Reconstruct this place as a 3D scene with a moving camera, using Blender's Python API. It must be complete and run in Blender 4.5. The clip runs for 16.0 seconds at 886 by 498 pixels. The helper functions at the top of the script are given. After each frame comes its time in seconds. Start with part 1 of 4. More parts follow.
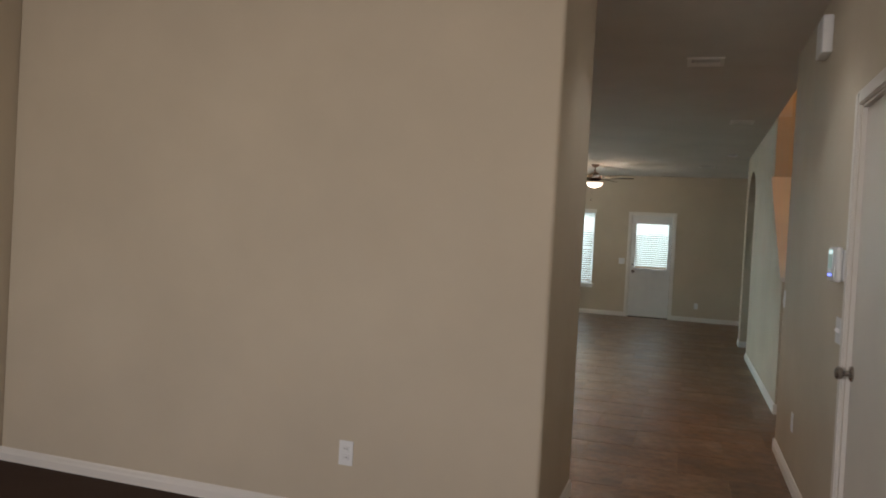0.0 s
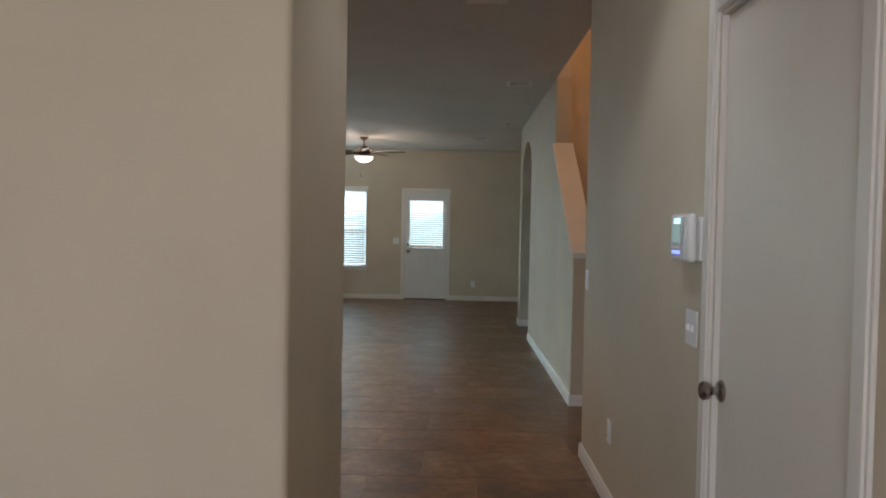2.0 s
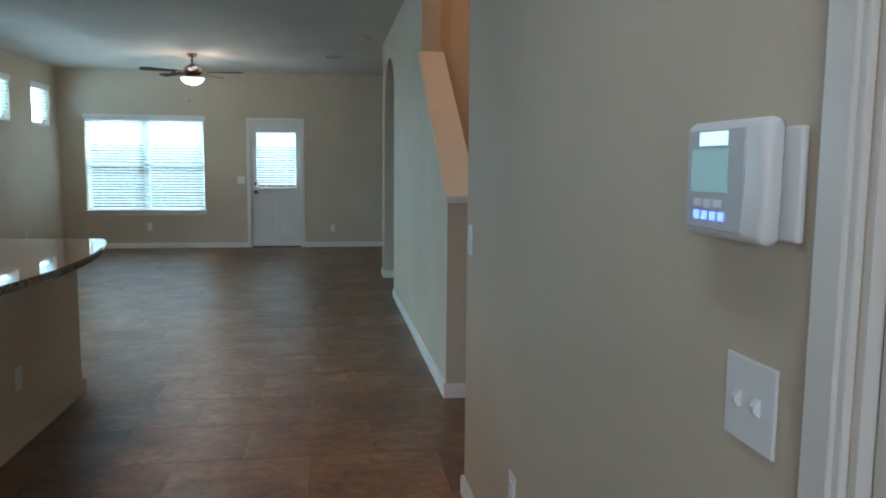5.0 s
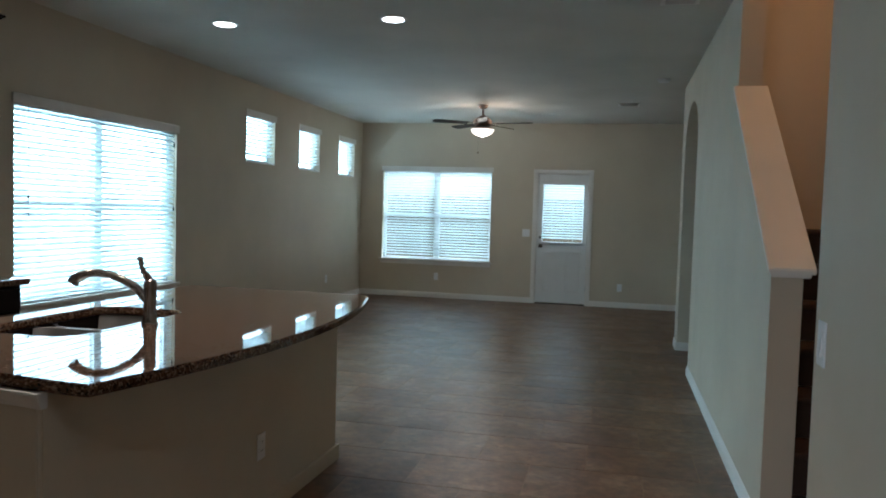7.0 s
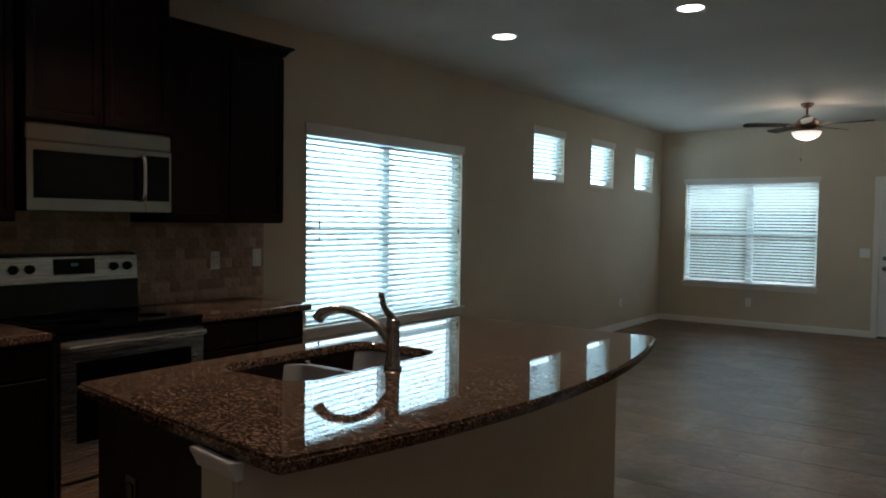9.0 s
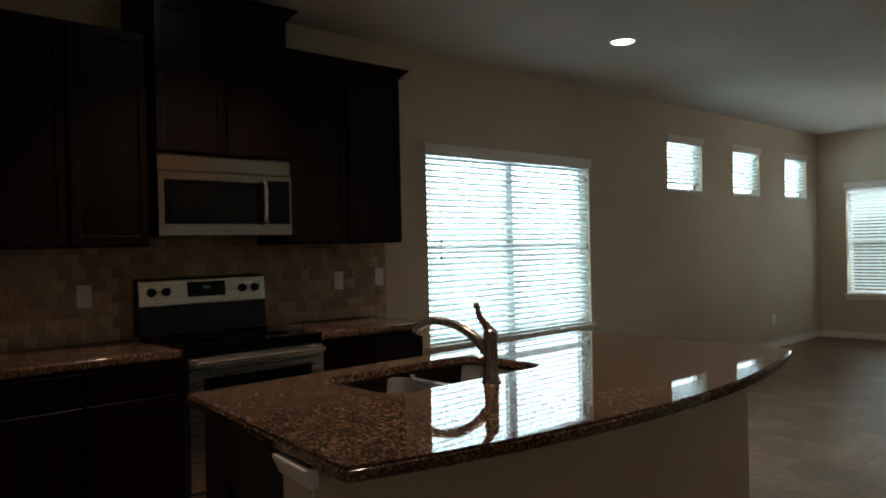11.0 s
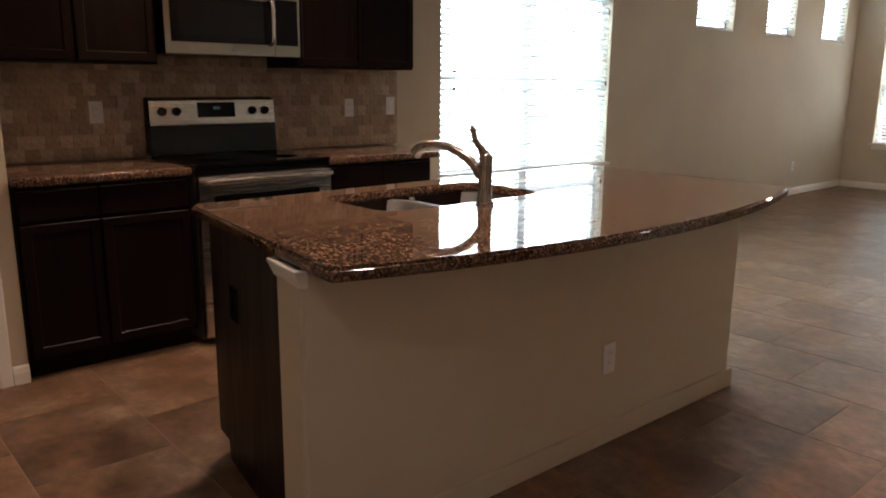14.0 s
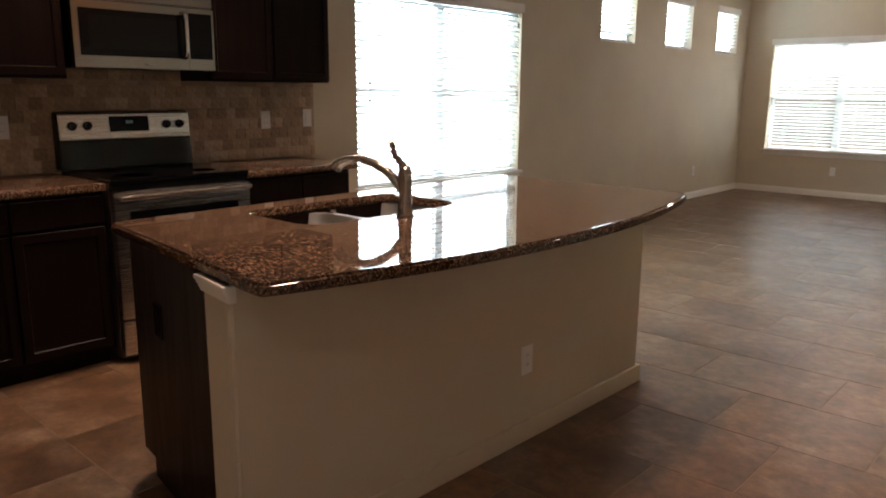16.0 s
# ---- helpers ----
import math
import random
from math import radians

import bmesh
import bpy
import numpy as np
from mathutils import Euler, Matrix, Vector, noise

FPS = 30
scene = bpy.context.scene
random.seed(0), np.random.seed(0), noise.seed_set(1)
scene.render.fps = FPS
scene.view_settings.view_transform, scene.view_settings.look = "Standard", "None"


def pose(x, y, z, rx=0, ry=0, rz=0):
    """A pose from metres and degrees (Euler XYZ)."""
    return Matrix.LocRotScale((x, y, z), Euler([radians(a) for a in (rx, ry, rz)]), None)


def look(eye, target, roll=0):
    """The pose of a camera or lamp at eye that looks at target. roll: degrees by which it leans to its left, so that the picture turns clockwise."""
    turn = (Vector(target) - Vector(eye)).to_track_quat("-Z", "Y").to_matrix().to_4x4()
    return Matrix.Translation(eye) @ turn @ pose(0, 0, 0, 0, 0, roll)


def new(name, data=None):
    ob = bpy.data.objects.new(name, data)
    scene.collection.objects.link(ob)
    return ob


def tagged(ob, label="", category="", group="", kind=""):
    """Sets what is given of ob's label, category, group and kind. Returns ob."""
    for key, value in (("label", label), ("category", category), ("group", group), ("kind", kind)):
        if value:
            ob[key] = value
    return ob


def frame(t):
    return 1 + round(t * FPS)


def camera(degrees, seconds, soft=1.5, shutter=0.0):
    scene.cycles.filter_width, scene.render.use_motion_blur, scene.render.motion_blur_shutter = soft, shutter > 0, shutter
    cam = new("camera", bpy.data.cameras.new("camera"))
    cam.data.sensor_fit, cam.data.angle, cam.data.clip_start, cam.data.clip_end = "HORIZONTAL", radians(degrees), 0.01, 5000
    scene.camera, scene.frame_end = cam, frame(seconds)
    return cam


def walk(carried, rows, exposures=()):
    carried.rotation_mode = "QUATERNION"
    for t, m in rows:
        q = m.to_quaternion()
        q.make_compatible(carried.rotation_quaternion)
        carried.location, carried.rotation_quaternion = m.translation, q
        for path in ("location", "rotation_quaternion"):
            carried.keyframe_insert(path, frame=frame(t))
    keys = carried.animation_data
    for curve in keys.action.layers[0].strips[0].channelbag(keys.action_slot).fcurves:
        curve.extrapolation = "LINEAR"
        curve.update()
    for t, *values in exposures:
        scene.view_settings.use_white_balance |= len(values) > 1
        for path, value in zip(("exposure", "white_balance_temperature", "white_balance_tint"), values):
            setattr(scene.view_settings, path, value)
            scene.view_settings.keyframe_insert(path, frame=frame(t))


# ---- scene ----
cam = camera(61.0, 16.0, soft=1.9)
PATH = [
    (0, (0.767, 0.325, 1.385), (0.148, 2.227, 1.351), 3.20),
    (0.5, (0.749, 0.787, 1.393), (0.395, 2.755, 1.395), 2.70),
    (1, (0.665, 1.087, 1.393), (0.491, 3.080, 1.392), 1.90),
    (1.5, (0.618, 1.281, 1.383), (0.531, 3.279, 1.353), 1.50),
    (2, (0.649, 1.600, 1.379), (0.614, 3.599, 1.319), 1.10),
    (2.5, (0.667, 1.887, 1.377), (0.691, 3.885, 1.290), 0.70),
    (3, (0.671, 2.176, 1.381), (0.779, 4.170, 1.265), 0.40),
    (3.5, (0.729, 2.509, 1.349), (0.990, 4.485, 1.183), 0.80),
    (3.7, (0.749, 2.609, 1.342), (1.096, 4.566, 1.120), 0.80),
    (5.8, (0.903, 3.485, 1.391), (1.076, 5.465, 1.170), -0.50),
    (6, (0.903, 3.554, 1.391), (0.962, 5.543, 1.194), -0.20),
    (6.5, (0.866, 3.690, 1.400), (0.688, 5.676, 1.252), 1.20),
    (7, (0.894, 3.941, 1.396), (0.447, 5.888, 1.295), 1.70),
    (7.5, (0.918, 4.162, 1.418), (0.197, 6.026, 1.346), 1.50),
    (8, (0.942, 4.303, 1.448), (0.012, 6.073, 1.384), 1.50),
    (8.5, (0.896, 4.415, 1.444), (-0.171, 6.105, 1.373), 1.40),
    (9, (0.780, 4.547, 1.436), (-0.388, 6.169, 1.361), 0.80),
    (9.5, (0.795, 4.605, 1.449), (-0.482, 6.142, 1.368), 0.30),
    (9.7, (0.810, 4.620, 1.443), (-0.510, 6.121, 1.371), -0.20),
    (11.8, (0.894, 4.784, 1.364), (-0.617, 6.094, 1.325), -0.00),
    (12, (0.901, 4.796, 1.365), (-0.612, 6.099, 1.239), 0.16),
    (12.5, (0.915, 4.791, 1.352), (-0.578, 6.088, 1.052), 0.63),
    (13, (0.930, 4.787, 1.339), (-0.549, 6.072, 0.939), 0.73),
    (13.5, (0.945, 4.782, 1.326), (-0.531, 6.063, 0.899), 0.81),
    (14, (0.978, 4.745, 1.328), (-0.488, 6.034, 0.897), 0.59),
    (14.5, (1.011, 4.707, 1.330), (-0.437, 6.015, 0.892), 0.73),
    (15, (1.021, 4.644, 1.341), (-0.377, 6.004, 0.898), 0.76),
    (15.5, (1.034, 4.645, 1.351), (-0.319, 6.056, 0.918), 0.68),
    (16, (1.034, 4.670, 1.360), (-0.282, 6.118, 0.949), 0.50),
]
EXPOSURES = [
    (0.0, 0.62, 6250, 14), (1.5, 0.75, 5950, 13), (3.0, 0.9, 5400, 11), (3.7, 0.92, 5150, 8), (5.8, 1.05, 5050, 4), (7.0, 0.70, 5150, 6),
    (8.0, -0.02, 5150, 3), (9.0, 0.03, 5500, 8), (9.7, 0.14, 5650, 9), (11.8, 0.27, 6400, 14), (12.5, 0.74, 6300, 18),
    (13.5, 1.28, 6350, 22), (14.5, 1.5, 6600, 25), (16.0, 1.38, 6700, 25),
]
walk(cam, [(t, look(eye, target, roll)) for t, eye, target, roll in PATH], EXPOSURES)

# ---- world, lights ----
CEIL = 2.79
DAY = (0.71, 0.95, 0.95)
world = bpy.data.worlds.new("sky")
scene.world = world
world.use_nodes = True
wn = world.node_tree.nodes
sky = wn.new("ShaderNodeTexSky")
sky.sky_type = "NISHITA"
sky.sun_disc = False
sky.sun_elevation, sky.sun_rotation = radians(55), radians(200)
wn["Background"].inputs["Strength"].default_value = 0.12
world.node_tree.links.new(sky.outputs["Color"], wn["Background"].inputs["Color"])
sun = new("sun", bpy.data.lights.new("sun", "SUN"))
sun.data.energy, sun.data.angle, sun.data.color = 3.0, radians(0.5), (1.0, 0.95, 0.86)
sun.matrix_world = look((0, 0, 20), (-3.0, 6.0, 0))


def area(name, eye, target, w, h, energy, color):
    lamp = new(name, bpy.data.lights.new(name, "AREA"))
    lamp.data.shape, lamp.data.size, lamp.data.size_y = "RECTANGLE", w, h
    lamp.data.energy, lamp.data.color = energy, color
    lamp.matrix_world = look(eye, target)
    return lamp


def point(name, place, energy, color, radius):
    lamp = new(name, bpy.data.lights.new(name, "POINT"))
    lamp.data.energy, lamp.data.color, lamp.data.shadow_soft_size = energy, color, radius
    lamp.location = place
    return lamp


K_DAY = 20.0   # watts of daylight per square metre of window
area("daylight_kitchen_window", (-3.62, 9.65, 1.45), (0, 9.65, 1.45), 3.4, 2.0, 7.6 * K_DAY, DAY)
area("daylight_north_windows", (-1.1, 17.3, 3.4), (-1.1, 15.6, 1.2), 4.2, 1.6, 21.0 * K_DAY, (0.84, 0.97, 0.93))
area("daylight_high_windows", (-3.62, 13.92, 2.15), (0, 13.92, 2.15), 5.0, 0.95, 4.3 * K_DAY, DAY)
area("daylight_front_window", (-0.9, -2.0, 1.9), (-0.9, 4, 1.9), 2.2, 1.6, 66.0, (1.0, 0.93, 0.85))
WARM = (1.0, 0.50, 0.20)
point("stairwell_lamp_light", (2.3, 8.0, 4.4), 20.0, WARM, 0.12)

# ---- materials ----
def material(name, base=(0.5, 0.5, 0.5), rough=0.5, metal=0.0, spec=0.5):
    m = bpy.data.materials.new(name)
    m.use_nodes = True
    n = m.node_tree.nodes["Principled BSDF"]
    n.inputs["Base Color"].default_value = (*base, 1)
    n.inputs["Roughness"].default_value = rough
    n.inputs["Metallic"].default_value = metal
    n.inputs["Specular IOR Level"].default_value = spec
    return m, m.node_tree, n


def coords(nt, scale=(1, 1, 1), kind="Object"):
    """World-sized coordinates: every mesh is built in world metres or at unit scale."""
    tc, mp = nt.nodes.new("ShaderNodeTexCoord"), nt.nodes.new("ShaderNodeMapping")
    mp.inputs["Scale"].default_value = scale
    nt.links.new(tc.outputs[kind], mp.inputs["Vector"])
    return mp.outputs["Vector"]


def noise_node(nt, vec, scale, detail=4.0, rough=0.55):
    n = nt.nodes.new("ShaderNodeTexNoise")
    n.inputs["Scale"].default_value, n.inputs["Detail"].default_value, n.inputs["Roughness"].default_value = scale, detail, rough
    nt.links.new(vec, n.inputs["Vector"])
    return n.outputs["Fac"]


def ramp(nt, fac, stops):
    r = nt.nodes.new("ShaderNodeValToRGB")
    e = r.color_ramp.elements
    while len(e) < len(stops):
        e.new(0.5)
    for el, (p, c) in zip(e, stops):
        el.position, el.color = p, (*c, 1)
    nt.links.new(fac, r.inputs["Fac"])
    return r.outputs["Color"]


def mix(nt, fac, a, b, mode="MIX"):
    m = nt.nodes.new("ShaderNodeMix")
    m.data_type, m.blend_type = "RGBA", mode
    if isinstance(fac, float):
        m.inputs[0].default_value = fac
    else:
        nt.links.new(fac, m.inputs[0])
    for sock, v in ((m.inputs[6], a), (m.inputs[7], b)):
        if isinstance(v, tuple):
            sock.default_value = (*v, 1)
        else:
            nt.links.new(v, sock)
    return m.outputs[2]


def bump(nt, shader, height, strength, dist):
    b = nt.nodes.new("ShaderNodeBump")
    b.inputs["Strength"].default_value, b.inputs["Distance"].default_value = strength, dist
    nt.links.new(height, b.inputs["Height"])
    nt.links.new(b.outputs["Normal"], shader.inputs["Normal"])


def value_ramp(nt, fac, lo, hi, f0=0.3, f1=0.7):
    r = nt.nodes.new("ShaderNodeMapRange")
    r.inputs["From Min"].default_value, r.inputs["From Max"].default_value = f0, f1
    r.inputs["To Min"].default_value, r.inputs["To Max"].default_value = lo, hi
    nt.links.new(fac, r.inputs["Value"])
    return r.outputs["Result"]


def paint(name, base, rough, texture=0.25, grain=140.0):
    """Rolled paint on drywall: faint orange peel and slow blotches."""
    m, nt, n = material(name, base, rough, spec=0.3)
    v = coords(nt)
    a = tuple(c * 0.93 for c in base)
    b = tuple(min(1, c * 1.05) for c in base)
    nt.links.new(ramp(nt, noise_node(nt, v, 1.3, 5), [(0.3, a), (0.7, b)]), n.inputs["Base Color"])
    nt.links.new(value_ramp(nt, noise_node(nt, v, 3.0), rough - 0.06, rough + 0.06), n.inputs["Roughness"])
    bump(nt, n, noise_node(nt, v, grain, 3), texture, 0.0015)
    return m


M_WALL = paint("wall_paint", (0.56, 0.485, 0.372), 0.62, 0.35, 110)
M_CEIL = paint("ceiling_paint", (0.62, 0.59, 0.54), 0.85, 0.5, 70)
M_TRIM = paint("trim_paint", (0.75, 0.715, 0.665), 0.38, 0.08, 60)
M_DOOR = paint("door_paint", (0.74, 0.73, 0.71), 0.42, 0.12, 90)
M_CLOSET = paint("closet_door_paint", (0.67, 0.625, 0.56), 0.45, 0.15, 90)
M_WHITE = paint("white_plastic", (0.78, 0.78, 0.78), 0.35, 0.03, 200)
M_VINYL = paint("window_vinyl", (0.75, 0.76, 0.76), 0.4, 0.03, 80)


def floor_material():
    m, nt, n = material("stone_look_tile", (0.2, 0.13, 0.09), 0.3)
    info = nt.nodes.new("ShaderNodeObjectInfo")
    geo = nt.nodes.new("ShaderNodeNewGeometry")
    mp = nt.nodes.new("ShaderNodeMapping")
    mp.inputs["Scale"].default_value = (1.0, 1.05, 1.0)
    nt.links.new(geo.outputs["Position"], mp.inputs["Vector"])
    shift = nt.nodes.new("ShaderNodeVectorMath")
    shift.operation = "MULTIPLY_ADD"
    shift.inputs[1].default_value = (1.7, 1.3, 2.1)
    nt.links.new(info.outputs["Random"], shift.inputs[0])
    nt.links.new(mp.outputs["Vector"], shift.inputs[2])
    v = shift.outputs["Vector"]
    cloud = noise_node(nt, v, 1.1, 3, 0.5)
    big = noise_node(nt, v, 2.6, 7, 0.58)
    mid = noise_node(nt, v, 6.5, 5, 0.6)
    fine = noise_node(nt, v, 16.0, 6, 0.66)
    c1 = ramp(nt, big, [(0.30, (0.112, 0.062, 0.035)), (0.45, (0.156, 0.088, 0.050)), (0.55, (0.192, 0.114, 0.067)), (0.70, (0.262, 0.180, 0.120))])
    c2 = ramp(nt, fine, [(0.32, (0.62, 0.61, 0.60)), (0.68, (1.27, 1.25, 1.23))])
    c3 = mix(nt, 1.0, c1, c2, "MULTIPLY")
    c3 = mix(nt, 1.0, c3, ramp(nt, mid, [(0.34, (0.80, 0.78, 0.76)), (0.66, (1.22, 1.21, 1.20))]), "MULTIPLY")
    c3 = mix(nt, 1.0, c3, ramp(nt, cloud, [(0.35, (0.90, 0.90, 0.91)), (0.65, (1.10, 1.09, 1.07))]), "MULTIPLY")
    tone = ramp(nt, info.outputs["Random"], [(0.0, (0.84, 0.86, 0.90)), (0.35, (0.96, 0.96, 0.96)), (0.85, (1.08, 1.07, 1.05)), (0.97, (0.88, 0.92, 0.98))])
    nt.links.new(mix(nt, 1.0, c3, tone, "MULTIPLY"), n.inputs["Base Color"])
    nt.links.new(value_ramp(nt, mid, 0.33, 0.45), n.inputs["Roughness"])
    bump(nt, n, fine, 0.10, 0.002)
    return m


M_TILE = floor_material()
M_GROUT = paint("grout", (0.29, 0.215, 0.155), 0.9, 0.5, 300)


def granite_material():
    m, nt, n = material("brown_granite", (0.2, 0.13, 0.09), 0.05, 0.0, 0.28)
    v = coords(nt, (0.62, 1.25, 1.0))
    warp = nt.nodes.new("ShaderNodeTexNoise")
    warp.inputs["Scale"].default_value = 30.0
    nt.links.new(v, warp.inputs["Vector"])
    wv = nt.nodes.new("ShaderNodeVectorMath")
    wv.operation = "MULTIPLY_ADD"
    wv.inputs[1].default_value = (0.010, 0.010, 0.010)
    nt.links.new(warp.outputs["Color"], wv.inputs[0])
    nt.links.new(v, wv.inputs[2])
    vor = nt.nodes.new("ShaderNodeTexVoronoi")
    vor.inputs["Scale"].default_value = 165.0
    nt.links.new(wv.outputs["Vector"], vor.inputs["Vector"])
    sep = nt.nodes.new("ShaderNodeSeparateColor")
    nt.links.new(vor.outputs["Color"], sep.inputs["Color"])
    c = ramp(nt, sep.outputs["Red"], [(0.0, (0.012, 0.009, 0.008)), (0.22, (0.044, 0.024, 0.017)), (0.50, (0.096, 0.051, 0.031)), (0.75, (0.150, 0.087, 0.055)), (0.94, (0.27, 0.195, 0.138))])
    big = noise_node(nt, v, 9.0, 5)
    c = mix(nt, 1.0, c, ramp(nt, big, [(0.3, (0.66, 0.64, 0.62)), (0.7, (1.15, 1.1, 1.05))]), "MULTIPLY")
    nt.links.new(c, n.inputs["Base Color"])
    nt.links.new(value_ramp(nt, noise_node(nt, v, 50.0), 0.015, 0.045), n.inputs["Roughness"])
    return m


M_GRANITE = granite_material()


def wood_material(name, dark, light, rough, axis):
    m, nt, n = material(name, dark, rough, spec=0.11)
    s = [9.0, 9.0, 9.0]
    s[axis] = 0.7
    v = coords(nt, tuple(s))
    g = noise_node(nt, v, 3.0, 6, 0.6)
    nt.links.new(ramp(nt, g, [(0.3, dark), (0.7, light)]), n.inputs["Base Color"])
    nt.links.new(value_ramp(nt, g, rough - 0.06, rough + 0.08), n.inputs["Roughness"])
    bump(nt, n, g, 0.15, 0.001)
    return m


M_ESPRESSO = wood_material("espresso_wood", (0.0042, 0.0022, 0.0017), (0.0098, 0.0048, 0.0034), 0.38, 2)
M_FANWOOD = wood_material("fan_blade_wood", (0.012, 0.008, 0.006), (0.024, 0.016, 0.012), 0.6, 0)


def brushed(name, base, rough, axis):
    m, nt, n = material(name, base, rough, 1.0)
    s = [900.0, 900.0, 900.0]
    s[axis] = 3.0
    g = noise_node(nt, coords(nt, tuple(s)), 1.0, 3)
    nt.links.new(value_ramp(nt, g, rough - 0.07, rough + 0.1), n.inputs["Roughness"])
    bump(nt, n, g, 0.02, 0.0003)
    return m


M_STEEL = brushed("brushed_steel", (0.40, 0.365, 0.33), 0.17, 1)
# Lighter copy of brushed_steel, with reflected window light put into its colour.
M_RANGE_STEEL_LIT = brushed("range_steel_lit", (0.66, 0.63, 0.60), 0.24, 1)
M_CHROME = brushed("polished_steel", (0.68, 0.66, 0.64), 0.13, 2)
M_NICKEL = brushed("satin_nickel", (0.36, 0.325, 0.295), 0.24, 2)
M_BRONZE = brushed("fan_bronze", (0.16, 0.11, 0.085), 0.38, 2)
M_BLACKGLASS = material("black_glass", (0.003, 0.003, 0.0035), 0.05, 0.0, 0.16)[0]
M_BLACK = material("black_plastic", (0.005, 0.005, 0.005), 0.12, 0.0, 0.30)[0]
M_DUCT_SHADE = material("duct_shade_black", (0.004, 0.004, 0.004), 0.9)[0]
M_STONEGROUT = paint("stone_grout", (0.43, 0.33, 0.24), 0.9, 0.5, 300)
M_CARPET = paint("brown_carpet", (0.052, 0.030, 0.020), 0.97, 1.0, 420)


def stone_material():
    m, nt, n = material("tumbled_stone", (0.4, 0.3, 0.2), 0.6)
    info = nt.nodes.new("ShaderNodeObjectInfo")
    v = coords(nt)
    base = ramp(nt, info.outputs["Random"], [(0.0, (0.285, 0.205, 0.148)), (0.4, (0.375, 0.272, 0.190)), (0.75, (0.445, 0.330, 0.235)), (1.0, (0.50, 0.38, 0.278))])
    f = noise_node(nt, v, 45.0, 5)
    nt.links.new(mix(nt, 1.0, base, ramp(nt, f, [(0.3, (0.75, 0.73, 0.70)), (0.7, (1.1, 1.1, 1.1))]), "MULTIPLY"), n.inputs["Base Color"])
    bump(nt, n, f, 0.4, 0.003)
    return m


M_STONE = stone_material()


def slat_material():
    m, nt, n = material("blind_slat", (0.82, 0.83, 0.82), 0.45)
    tr = nt.nodes.new("ShaderNodeBsdfTranslucent")
    tr.inputs["Color"].default_value = (0.80, 0.90, 0.92, 1)
    mx = nt.nodes.new("ShaderNodeMixShader")
    mx.inputs[0].default_value = 0.22
    out = nt.nodes["Material Output"]
    nt.links.new(n.outputs[0], mx.inputs[1])
    nt.links.new(tr.outputs[0], mx.inputs[2])
    nt.links.new(mx.outputs[0], out.inputs["Surface"])
    return m


M_SLAT = slat_material()


def glass_material():
    m, nt, n = material("window_glass", (1, 1, 1), 0.0)
    n.inputs["Transmission Weight"].default_value = 1.0
    n.inputs["IOR"].default_value = 1.45
    return m


M_GLASS = glass_material()


def glow(name, color, strength, base=(0.8, 0.8, 0.8)):
    m, nt, n = material(name, base, 0.4)
    n.inputs["Emission Color"].default_value = (*color, 1)
    n.inputs["Emission Strength"].default_value = strength
    return m


M_LAMP = glow("recessed_lamp_lens", (1.0, 0.93, 0.86), 9.0)
M_BOWL = glow("fan_bowl_glass", (1.0, 0.80, 0.60), 1.0)
M_LCD = glow("thermostat_screen", (0.55, 0.85, 0.75), 0.10, (0.25, 0.33, 0.30))
M_LCDTOP = glow("thermostat_light_window", (0.7, 1.0, 0.95), 0.6, (0.5, 0.7, 0.7))
M_LED = glow("blue_led", (0.12, 0.16, 1.0), 2.2, (0.1, 0.1, 0.5))
M_CLOCK = glow("clock_digits", (0.3, 0.8, 0.7), 0.012, (0.03, 0.06, 0.06))


# ---- mesh helpers ----
def box(bm, x0, x1, y0, y1, z0, z1, bevel=0.0, seg=2):
    m = Matrix.Translation(((x0 + x1) / 2, (y0 + y1) / 2, (z0 + z1) / 2)) @ Matrix.Diagonal((abs(x1 - x0), abs(y1 - y0), abs(z1 - z0), 1))
    vs = bmesh.ops.create_cube(bm, size=1, matrix=m)["verts"]
    if bevel:
        es = list({e for v in vs for e in v.link_edges})
        bmesh.ops.bevel(bm, geom=es, offset=bevel, segments=seg, affect="EDGES", profile=0.5)
    return bm


def boxed(*args, **kw):
    return box(bmesh.new(), *args, **kw)


def rod(bm, a, b, r, r2=None, seg=20):
    a, b = Vector(a), Vector(b)
    d = b - a
    m = Matrix.Translation((a + b) / 2) @ d.to_track_quat("Z", "Y").to_matrix().to_4x4()
    bmesh.ops.create_cone(bm, cap_ends=True, segments=seg, radius1=r, radius2=r if r2 is None else r2, depth=d.length, matrix=m)
    return bm


def lathe(bm, profile, m=Matrix(), seg=32):
    """Turns a profile of (radius, height) round z."""
    rings = []
    for r, z in profile:
        rings.append([bm.verts.new(m @ Vector((r * math.cos(2 * math.pi * i / seg), r * math.sin(2 * math.pi * i / seg), z))) for i in range(seg)])
    for a, b in zip(rings, rings[1:]):
        for i in range(seg):
            bm.faces.new((a[i], a[(i + 1) % seg], b[(i + 1) % seg], b[i]))
    for ring, flip in ((rings[0], True), (rings[-1], False)):
        bm.faces.new(list(reversed(ring)) if flip else ring)
    return bm


